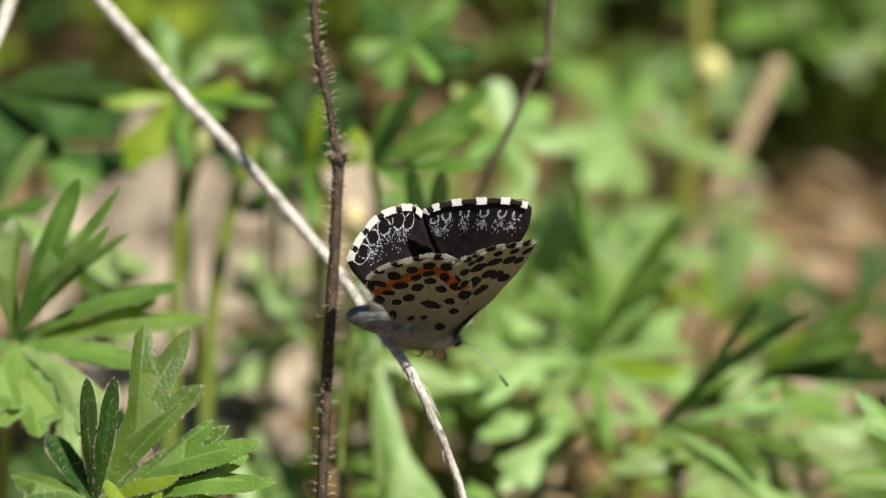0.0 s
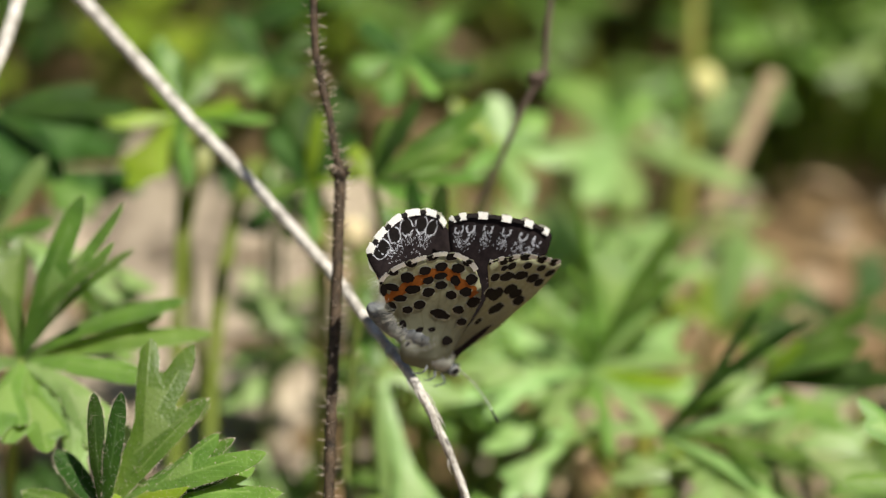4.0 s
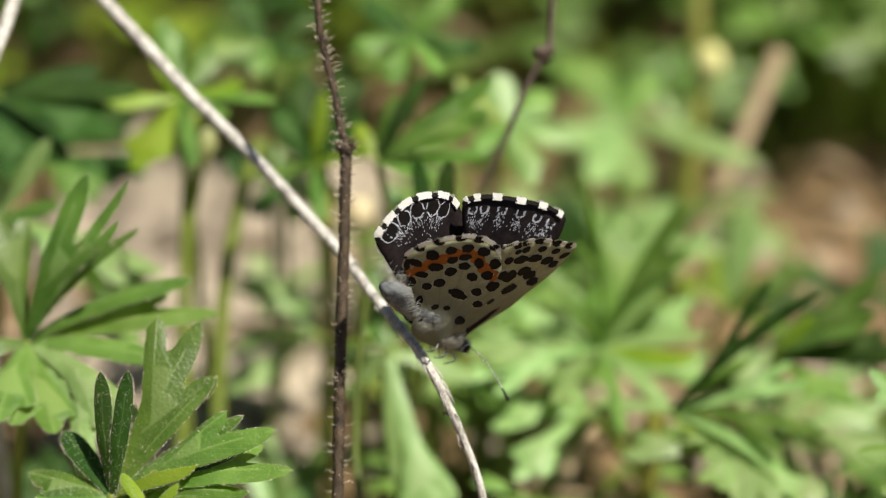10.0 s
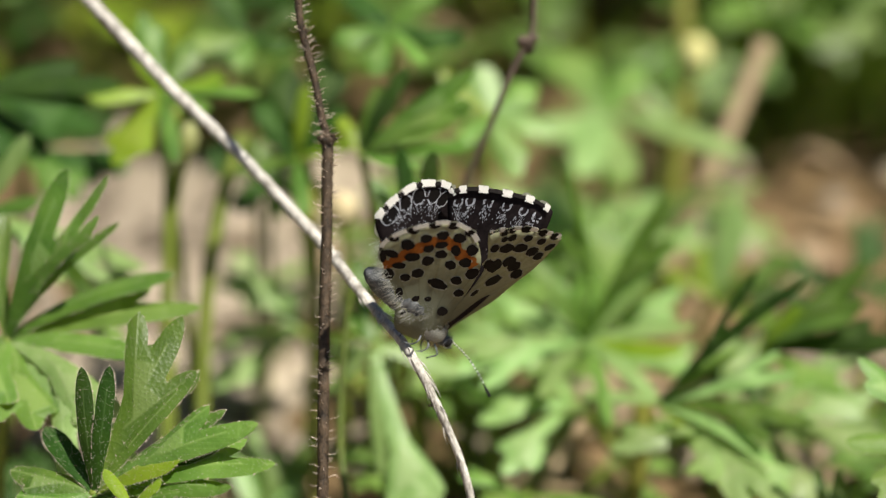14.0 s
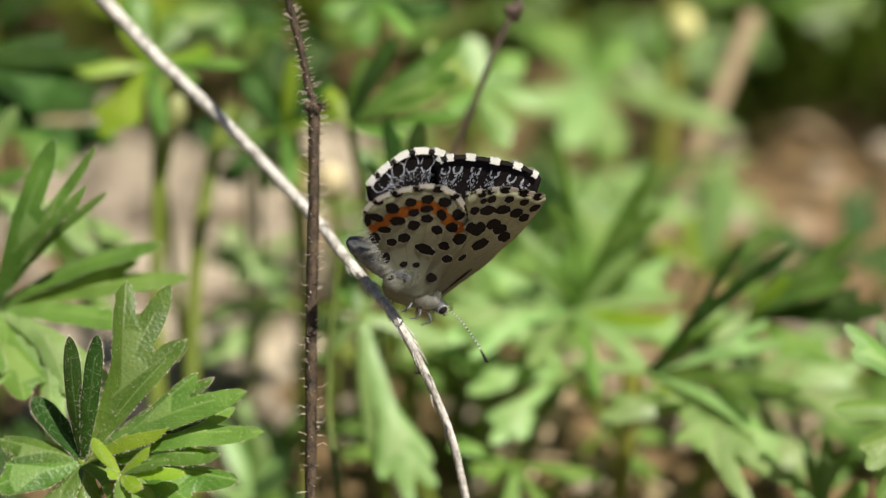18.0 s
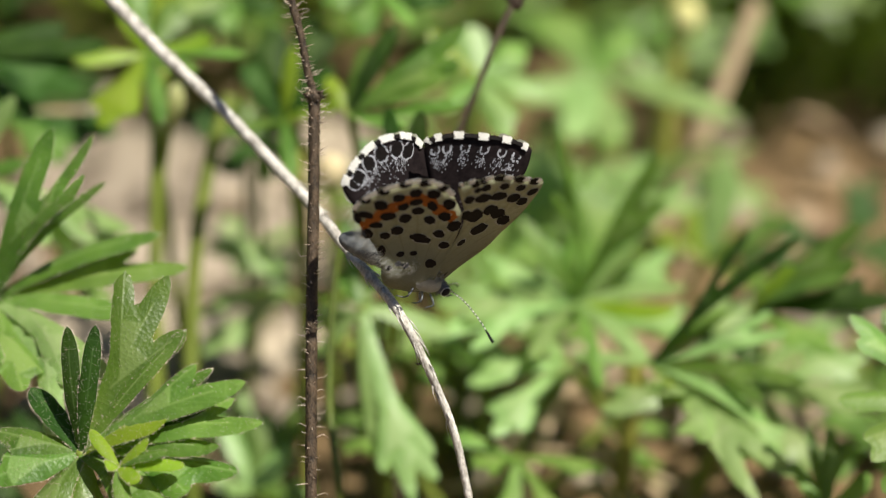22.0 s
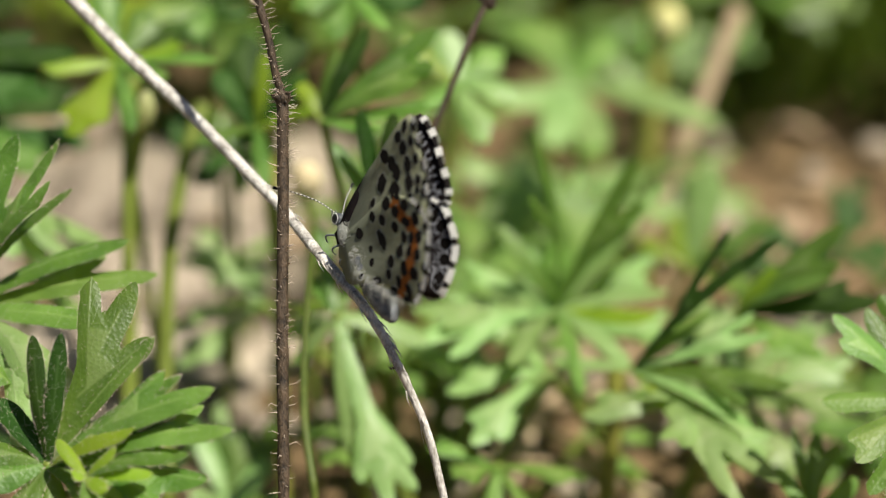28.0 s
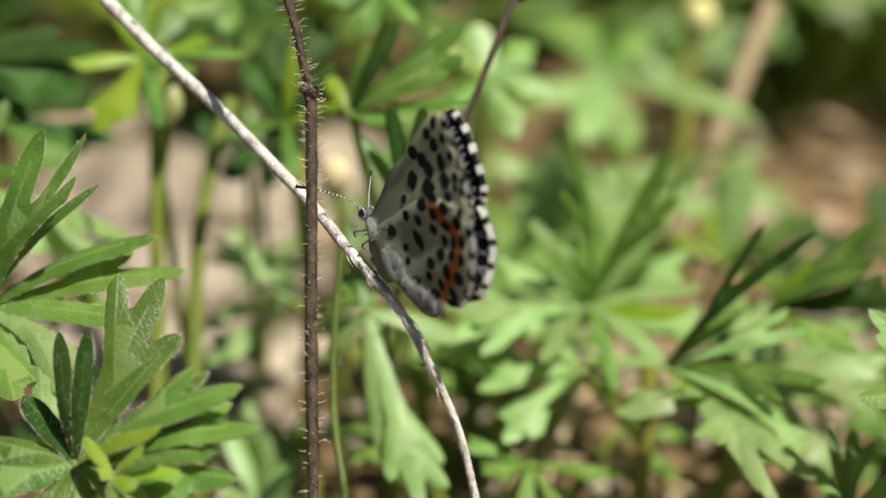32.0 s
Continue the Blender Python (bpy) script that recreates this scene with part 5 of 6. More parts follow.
def butterfly_body():
    bm = bmesh.new()
    ellipsoid(bm, (0.5 * MM, 0, 0), (1.1 * MM, 1.1 * MM, 2.2 * MM), (1, 0, 0), 18, 12)
    thorax = body_part("thorax", bm, FUR_G, butterfly, "grey thorax")
    bm = bmesh.new()
    hairs(bm, 5200, (0.2, 0, 0.35), (2.0, 0.98, 1.30), .34, 3, 0.4, .008)
    tagged(body_part("thorax_hair", bm, FUR_W, thorax, "dense silky white hair"), kind="stuff")
    bm = bmesh.new()
    ellipsoid(bm, (3.1 * MM, 0, 0), (0.66 * MM, 0.62 * MM, 0.66 * MM), (1, 0, 0), 14, 10)
    head = body_part("head", bm, BODY_GREY, butterfly)
    bm = bmesh.new()
    hairs(bm, 160, (3.0, 0, 0.1), (.6, .5, .6), .45, 9, 0.4, .02)
    tagged(body_part("head_hair", bm, BODY_GREY, head), kind="stuff")
    for s in (-1, 1):
        bm = bmesh.new()
        ellipsoid(bm, (3.25 * MM, 0.50 * s * MM, 0.05 * MM), (0.42 * MM, 0.26 * MM, 0.50 * MM), (0, 0, 1), 12, 10)
        body_part("eye", bm, BLACK, head, "black compound eye")
        bm = bmesh.new()
        tube(bm, [Vector((3.25 + .48 * math.cos(t), .56 * s, .05 + .54 * math.sin(t))) * MM for t in [k * math.pi / 8 for k in range(17)]], .035 * MM, 5)
        body_part("eye_rim", bm, FRINGE_W, head, "white rim round the eye")
        bm = bmesh.new()
        tube(bm, [Vector(q) * MM for q in ((3.5, .25 * s, -.35), (4.0, .25 * s, -.4), (4.5, .2 * s, -.1))], lambda t: .11 * MM * (1.1 - t * .7), 6)
        body_part("palp", bm, BODY_GREY, head)
        # banded feeler with a club
        line = spline([Vector(q) * MM for q in ((3.5, .3 * s, .35), (5.1, 1.4 * s, .35), (6.8, 2.9 * s, -.1), (8.5, 4.5 * s, -.9))], 12)
        bm = bmesh.new()
        tube(bm, line, lambda t: (.058 + (.11 * ((t - .80) / .2) ** .7 if t > .8 else 0)) * MM, 7, mat=lambda k: 0 if (k % 2 or k > 28) else 1)
        body_part("antenna", bm, [BLACK, FRINGE_W], head, "black feeler with white rings and a club")
        for k, (x, f) in enumerate(((1.9, 2.6), (0.8, 0.9), (-0.3, -1.2))):
            bm = bmesh.new()
            tube(bm, spline([Vector(q) * MM for q in ((x, .5 * s, -.8), (x + .5 * (1 - k), 1.3 * s, -1.3), (f * .8 + .2, 1.0 * s, -2.0), (f, .45 * s, -2.45))], 4), lambda t: .10 * MM * (1.15 - .7 * t), 6)
            body_part("leg", bm, BODY_GREY, thorax, "thin grey leg")
    bm = bmesh.new()
    # abdomen about its own hinge
    line = [Vector((-x * MM, 0, -.02 * x * MM)) for x in [k * 0.255 for k in range(-5, 28)]]

    def girth(t):
        return (1.52 * math.sin(math.pi * min(1, .16 + t * .84)) ** .5 * (1 + .03 * math.sin(t * 52)) + .02) * MM
    tube(bm, line, girth, 16)
    abdomen = part("abdomen", bm, BODY_GREY, butterfly, "grey banded abdomen with white hair at its sides")
    bm = bmesh.new()
    hairs(bm, 3000, (0.1, 0, 0.2), (1.7, 1.40, 1.55), .45, 5, 0.5, .008)
    hairs(bm, 300, (-2.4, 0, -0.1), (3.2, 1.45, 1.45), .26, 6, 1.6, .009)
    tagged(part("abdomen_hair", bm, FUR_W, abdomen, "short white hair"), kind="stuff")
    return abdomen


abdomen = butterfly_body()
wings = []
for s in (-1, 1):
    shape = FORE if s < 0 else [(u - .35, v) for u, v in FORE[:6]] + FORE[6:13] + [(u - d, v) for (u, v), d in zip(FORE[13:18], (0.8, 1.4, 2.0, 2.5, 2.5))] + [(u - 1.4, v) for u, v in FORE[18:20]] + FORE[20:]
    root = wing("forewing", butterfly, shape, shape[8:15] if s < 0 else shape[8:16], FORE_INNER + FORE_OUTER, s, fore_extra, 0)
    back = wing("hindwing", butterfly, HIND, HIND_MARGIN, HIND_INNER + HIND_MID + HIND_OUTER, s, hind_extra, 1)
    wings.append((root, back))


# ---- what moves ----
BODY_ROWS = [
    (0, pose(-0.00208, -0.00284, 0.05685, 19.03, 13.14, 28.95)),
    (0.5, pose(-0.00230, -0.00326, 0.05713, 12.30, 21.39, 32.52)),
    (1, pose(-0.00205, -0.00352, 0.05700, 9.89, 24.75, 34.03)),
    (1.5, pose(-0.00201, -0.00352, 0.05703, 11.12, 25.57, 33.23)),
    (2, pose(-0.00201, -0.00342, 0.05685, 11.77, 28.19, 31.05)),
    (2.5, pose(-0.00182, -0.00389, 0.05676, 11.88, 28.88, 33.54)),
    (3, pose(-0.00175, -0.00392, 0.05672, 11.64, 27.55, 34.65)),
    (3.5, pose(-0.00188, -0.00366, 0.05670, 6.74, 30.54, 32.67)),
    (5.5, pose(-0.00166, -0.00389, 0.05645, 17.79, 30.46, 31.31)),
    (6, pose(-0.00169, -0.00370, 0.05659, 18.13, 30.33, 29.83)),
    (6.5, pose(-0.00151, -0.00402, 0.05657, 21.32, 30.26, 31.52)),
    (7, pose(-0.00151, -0.00409, 0.05658, 20.15, 30.25, 30.80)),
    (7.5, pose(-0.00161, -0.00382, 0.05659, 15.51, 32.01, 28.99)),
    (8, pose(-0.00154, -0.00397, 0.05654, 17.79, 32.29, 30.71)),
    (8.5, pose(-0.00155, -0.00387, 0.05645, 18.48, 31.24, 31.69)),
    (9, pose(-0.00159, -0.00381, 0.05657, 17.62, 31.85, 31.10)),
    (9.5, pose(-0.00159, -0.00405, 0.05655, 14.13, 32.31, 33.92)),
    (10, pose(-0.00153, -0.00431, 0.05662, 13.24, 30.87, 33.34)),
    (10.5, pose(-0.00168, -0.00420, 0.05656, 10.29, 32.49, 31.98)),
    (11, pose(-0.00168, -0.00423, 0.05650, 10.59, 32.47, 31.89)),
    (11.5, pose(-0.00165, -0.00438, 0.05652, 12.84, 31.75, 33.65)),
    (12, pose(-0.00175, -0.00412, 0.05656, 10.60, 32.06, 32.48)),
    (12.5, pose(-0.00166, -0.00393, 0.05647, 9.74, 33.20, 31.43)),
    (13, pose(-0.00162, -0.00404, 0.05636, 12.49, 32.92, 32.65)),
    (13.5, pose(-0.00156, -0.00425, 0.05638, 12.03, 33.19, 32.20)),
    (14, pose(-0.00165, -0.00408, 0.05641, 10.52, 34.58, 32.74)),
    (14.5, pose(-0.00172, -0.00406, 0.05643, 10.81, 33.92, 31.42)),
    (16.5, pose(-0.00139, -0.00429, 0.05661, 9.18, 30.38, 25.82)),
    (17, pose(-0.00141, -0.00457, 0.05665, 10.66, 30.96, 28.62)),
    (17.5, pose(-0.00139, -0.00457, 0.05667, 9.37, 30.76, 28.40)),
    (18, pose(-0.00136, -0.00449, 0.05675, 7.08, 30.65, 25.95)),
    (18.5, pose(-0.00135, -0.00471, 0.05673, 10.02, 32.06, 27.83)),
    (19, pose(-0.00139, -0.00475, 0.05675, 8.99, 32.38, 27.68)),
    (19.5, pose(-0.00143, -0.00481, 0.05679, 8.30, 32.84, 25.45)),
    (20, pose(-0.00142, -0.00492, 0.05685, 10.74, 33.62, 26.69)),
    (20.5, pose(-0.00146, -0.00454, 0.05707, 12.08, 30.23, 26.23)),
    (21, pose(-0.00160, -0.00422, 0.05717, 13.79, 25.04, 25.45)),
    (21.5, pose(-0.00143, -0.00448, 0.05706, 14.60, 26.59, 28.74)),
    (22, pose(-0.00146, -0.00415, 0.05710, 10.27, 25.30, 26.09)),
    (22.5, pose(-0.00202, -0.00409, 0.05796, 17.24, 13.99, 35.09)),
    (23, pose(-0.00166, -0.00463, 0.05829, 25.61, 18.38, 40.28)),
    (23.5, pose(-0.00183, -0.00440, 0.05858, 23.19, 17.23, 49.24)),
    (24, pose(-0.00141, -0.00429, 0.05754, 29.62, 22.25, 50.90)),
    (24.5, pose(-0.00115, -0.00391, 0.05779, 46.20, 13.41, 62.50)),
    (25, pose(-0.00145, -0.00355, 0.05794, 39.42, 6.05, 73.20)),
    (25.5, pose(-0.00344, -0.00268, 0.05850, 22.04, -29.31, 89.96)),
    (26, pose(-0.00385, -0.00210, 0.05886, 25.93, -37.30, 106.36)),
    (28.5, pose(-0.00437, -0.00191, 0.05868, 16.86, -33.83, 114.51)),
    (29, pose(-0.00418, -0.00187, 0.05860, 16.76, -35.31, 120.40)),
    (29.5, pose(-0.00460, -0.00209, 0.05862, 23.18, -33.82, 115.03)),
    (30, pose(-0.00414, -0.00178, 0.05857, 18.48, -35.18, 116.00)),
    (30.5, pose(-0.00418, -0.00149, 0.05849, 16.11, -37.46, 119.92)),
    (31, pose(-0.00465, -0.00197, 0.05870, 22.87, -35.63, 114.21)),
    (31.5, pose(-0.00464, -0.00187, 0.05847, 24.74, -34.15, 114.36)),
    (32, pose(-0.00418, -0.00131, 0.05841, 13.92, -38.23, 121.28)),
]
RIGHT_ROWS = [
    (0, pose(-0.00000, -0.00050, 0.00000, 6.32, -0.00, 5.61)),
    (0.5, pose(-0.00000, -0.00050, 0.00000, 7.70, -0.00, 5.79)),
    (1, pose(-0.00000, -0.00050, 0.00000, 9.07, -0.00, 5.98)),
    (1.5, pose(-0.00000, -0.00050, 0.00000, 7.34, -0.00, 6.04)),
    (2, pose(-0.00000, -0.00050, 0.00000, 5.61, -0.00, 6.10)),
    (2.5, pose(-0.00000, -0.00050, 0.00000, 9.92, -0.00, 6.18)),
    (3, pose(-0.00000, -0.00050, 0.00000, 14.22, -0.00, 6.26)),
    (3.5, pose(-0.00000, -0.00050, 0.00000, 12.79, -0.00, 6.26)),
    (5.5, pose(-0.00000, -0.00050, 0.00000, 7.05, -0.00, 6.27)),
    (6, pose(-0.00000, -0.00050, 0.00000, 5.62, -0.00, 6.27)),
    (6.5, pose(-0.00000, -0.00050, 0.00000, 5.64, -0.00, 6.18)),
    (7, pose(-0.00000, -0.00050, 0.00000, 5.65, -0.00, 6.10)),
    (7.5, pose(-0.00000, -0.00050, 0.00000, 5.67, -0.00, 6.01)),
    (8, pose(-0.00000, -0.00050, 0.00000, 5.73, -0.00, 6.02)),
    (8.5, pose(-0.00000, -0.00050, 0.00000, 5.78, -0.00, 6.02)),
    (9, pose(-0.00000, -0.00050, 0.00000, 5.84, -0.00, 6.03)),
    (9.5, pose(-0.00000, -0.00050, 0.00000, 8.75, -0.00, 6.14)),
    (10, pose(-0.00000, -0.00050, 0.00000, 11.65, -0.00, 6.25)),
    (10.5, pose(-0.00000, -0.00050, 0.00000, 11.77, -0.00, 6.23)),
    (11, pose(-0.00000, -0.00050, 0.00000, 11.89, -0.00, 6.21)),
    (11.5, pose(-0.00000, -0.00050, 0.00000, 12.01, -0.00, 6.19)),
    (12, pose(-0.00000, -0.00050, 0.00000, 12.04, -0.00, 6.20)),
    (12.5, pose(-0.00000, -0.00050, 0.00000, 12.07, -0.00, 6.21)),
    (13, pose(-0.00000, -0.00050, 0.00000, 12.10, -0.00, 6.22)),
    (13.5, pose(-0.00000, -0.00050, 0.00000, 12.04, -0.00, 6.19)),
    (14, pose(-0.00000, -0.00050, 0.00000, 11.98, -0.00, 6.17)),
    (14.5, pose(-0.00000, -0.00050, 0.00000, 11.92, -0.00, 6.14)),
    (16.5, pose(-0.00000, -0.00050, 0.00000, 11.69, -0.00, 6.03)),
    (17, pose(-0.00000, -0.00050, 0.00000, 11.63, -0.00, 6.00)),
    (17.5, pose(-0.00000, -0.00050, 0.00000, 11.34, -0.00, 6.08)),
    (18, pose(-0.00000, -0.00050, 0.00000, 11.05, -0.00, 6.16)),
    (18.5, pose(-0.00000, -0.00050, 0.00000, 10.76, -0.00, 6.24)),
    (19, pose(-0.00000, -0.00050, 0.00000, 10.47, -0.00, 6.32)),
    (19.5, pose(-0.00000, -0.00050, 0.00000, 9.34, -0.00, 6.30)),
    (20, pose(-0.00000, -0.00050, 0.00000, 8.20, -0.00, 6.27)),
    (20.5, pose(-0.00000, -0.00050, 0.00000, 7.07, -0.00, 6.25)),
    (21, pose(-0.00000, -0.00050, 0.00000, 8.74, -0.00, 6.17)),
    (21.5, pose(-0.00000, -0.00050, 0.00000, 10.42, -0.00, 6.10)),
    (22, pose(-0.00000, -0.00050, 0.00000, 12.09, -0.00, 6.02)),
    (22.5, pose(-0.00000, -0.00050, 0.00000, 12.65, -0.00, 6.04)),
    (23, pose(-0.00000, -0.00050, 0.00000, 6.29, -0.00, 5.60)),
    (23.5, pose(-0.00000, -0.00050, 0.00000, 4.09, -0.00, 5.61)),
    (24, pose(-0.00000, -0.00050, 0.00000, 1.89, -0.00, 5.61)),
    (24.5, pose(-0.00000, -0.00050, 0.00000, 0.83, -0.00, 4.77)),
    (25, pose(-0.00000, -0.00050, 0.00000, 1.29, -0.00, 4.96)),
    (25.5, pose(0.00010, 0.00007, -0.00007, 5.95, -1.33, 8.57)),
    (26, pose(-0.00107, -0.00061, -0.00027, 2.06, 9.40, -3.77)),
    (28.5, pose(-0.00052, 0.00045, -0.00029, 12.05, 5.01, -0.40)),
    (29, pose(-0.00053, 0.00018, -0.00028, 9.87, 5.01, -4.23)),
    (29.5, pose(-0.00047, -0.00004, -0.00024, 6.10, 4.72, 0.11)),
    (30, pose(-0.00055, 0.00028, -0.00029, 9.88, 5.45, -0.79)),
    (30.5, pose(-0.00066, 0.00016, -0.00031, 9.49, 6.40, -4.52)),
    (31, pose(-0.00057, -0.00007, -0.00026, 5.73, 5.79, 0.03)),
    (31.5, pose(-0.00041, -0.00026, -0.00019, 3.38, 4.12, 0.32)),
    (32, pose(-0.00064, 0.00015, -0.00030, 9.63, 6.14, -5.75)),
]
LEFT_ROWS = [
    (0, pose(0.00035, 0.00047, 0.00102, -14.90, 0.54, -10.21)),
    (1, pose(-0.00002, 0.00041, 0.00090, -4.18, -3.11, -14.93)),
    (2, pose(0.00001, 0.00041, 0.00099, -3.94, -4.70, -9.71)),
    (3, pose(0.00012, 0.00038, 0.00110, -3.84, -3.08, -15.09)),
    (6, pose(-0.00005, 0.00057, 0.00088, -10.98, -4.35, -9.11)),
    (7, pose(-0.00013, 0.00066, 0.00085, -14.28, -2.82, -9.81)),
    (8, pose(-0.00012, 0.00057, 0.00084, -9.70, -4.14, -10.63)),
    (9, pose(-0.00011, 0.00063, 0.00089, -9.40, -4.29, -8.76)),
    (10, pose(-0.00005, 0.00048, 0.00089, -5.30, -2.11, -13.42)),
    (11, pose(0.00000, 0.00043, 0.00096, -2.79, -2.52, -12.35)),
    (12, pose(-0.00001, 0.00040, 0.00098, -0.53, -3.30, -13.41)),
    (13, pose(-0.00004, 0.00046, 0.00094, -3.30, -3.10, -12.23)),
    (14, pose(-0.00004, 0.00040, 0.00093, -0.33, -4.07, -13.03)),
    (17, pose(-0.00000, 0.00046, 0.00086, -3.57, -0.57, -10.03)),
    (18, pose(0.00002, 0.00041, 0.00081, -0.34, -0.59, -7.95)),
    (19, pose(-0.00002, 0.00043, 0.00073, -2.10, -0.67, -8.78)),
    (20, pose(0.00001, 0.00044, 0.00057, -7.53, 1.64, -6.68)),
    (21, pose(-0.00001, 0.00050, 0.00081, -9.04, -0.36, -6.47)),
    (22, pose(0.00002, 0.00051, 0.00082, -7.47, -0.05, -6.98)),
    (23, pose(0.00006, 0.00057, 0.00062, -11.24, 0.05, -8.19)),
    (24, pose(0.00016, 0.00045, 0.00031, -3.95, 2.84, -6.26)),
    (24.5, pose(-0.00000, 0.00050, 0.00000, -1.21, -0.00, -6.94)),
    (25, pose(-0.00000, 0.00050, 0.00000, -1.30, -0.00, -6.89)),
    (25.5, pose(-0.00000, 0.00050, 0.00000, -0.74, -0.00, -6.31)),
    (26, pose(-0.00000, 0.00050, 0.00000, -0.26, -0.00, -6.54)),
    (28.5, pose(-0.00000, 0.00050, 0.00000, 0.10, -0.00, -3.23)),
    (29, pose(-0.00000, 0.00050, 0.00000, 0.17, -0.00, -2.57)),
    (29.5, pose(-0.00000, 0.00050, 0.00000, 0.20, -0.00, -2.58)),
    (30, pose(-0.00000, 0.00050, 0.00000, 0.23, -0.00, -2.58)),
    (30.5, pose(-0.00000, 0.00050, 0.00000, 0.26, -0.00, -2.59)),
    (31, pose(-0.00000, 0.00050, 0.00000, 0.29, -0.00, -2.60)),
    (31.5, pose(-0.00000, 0.00050, 0.00000, 0.32, -0.00, -2.60)),
    (32, pose(-0.00000, 0.00050, 0.00000, 0.35, -0.00, -2.61)),
]
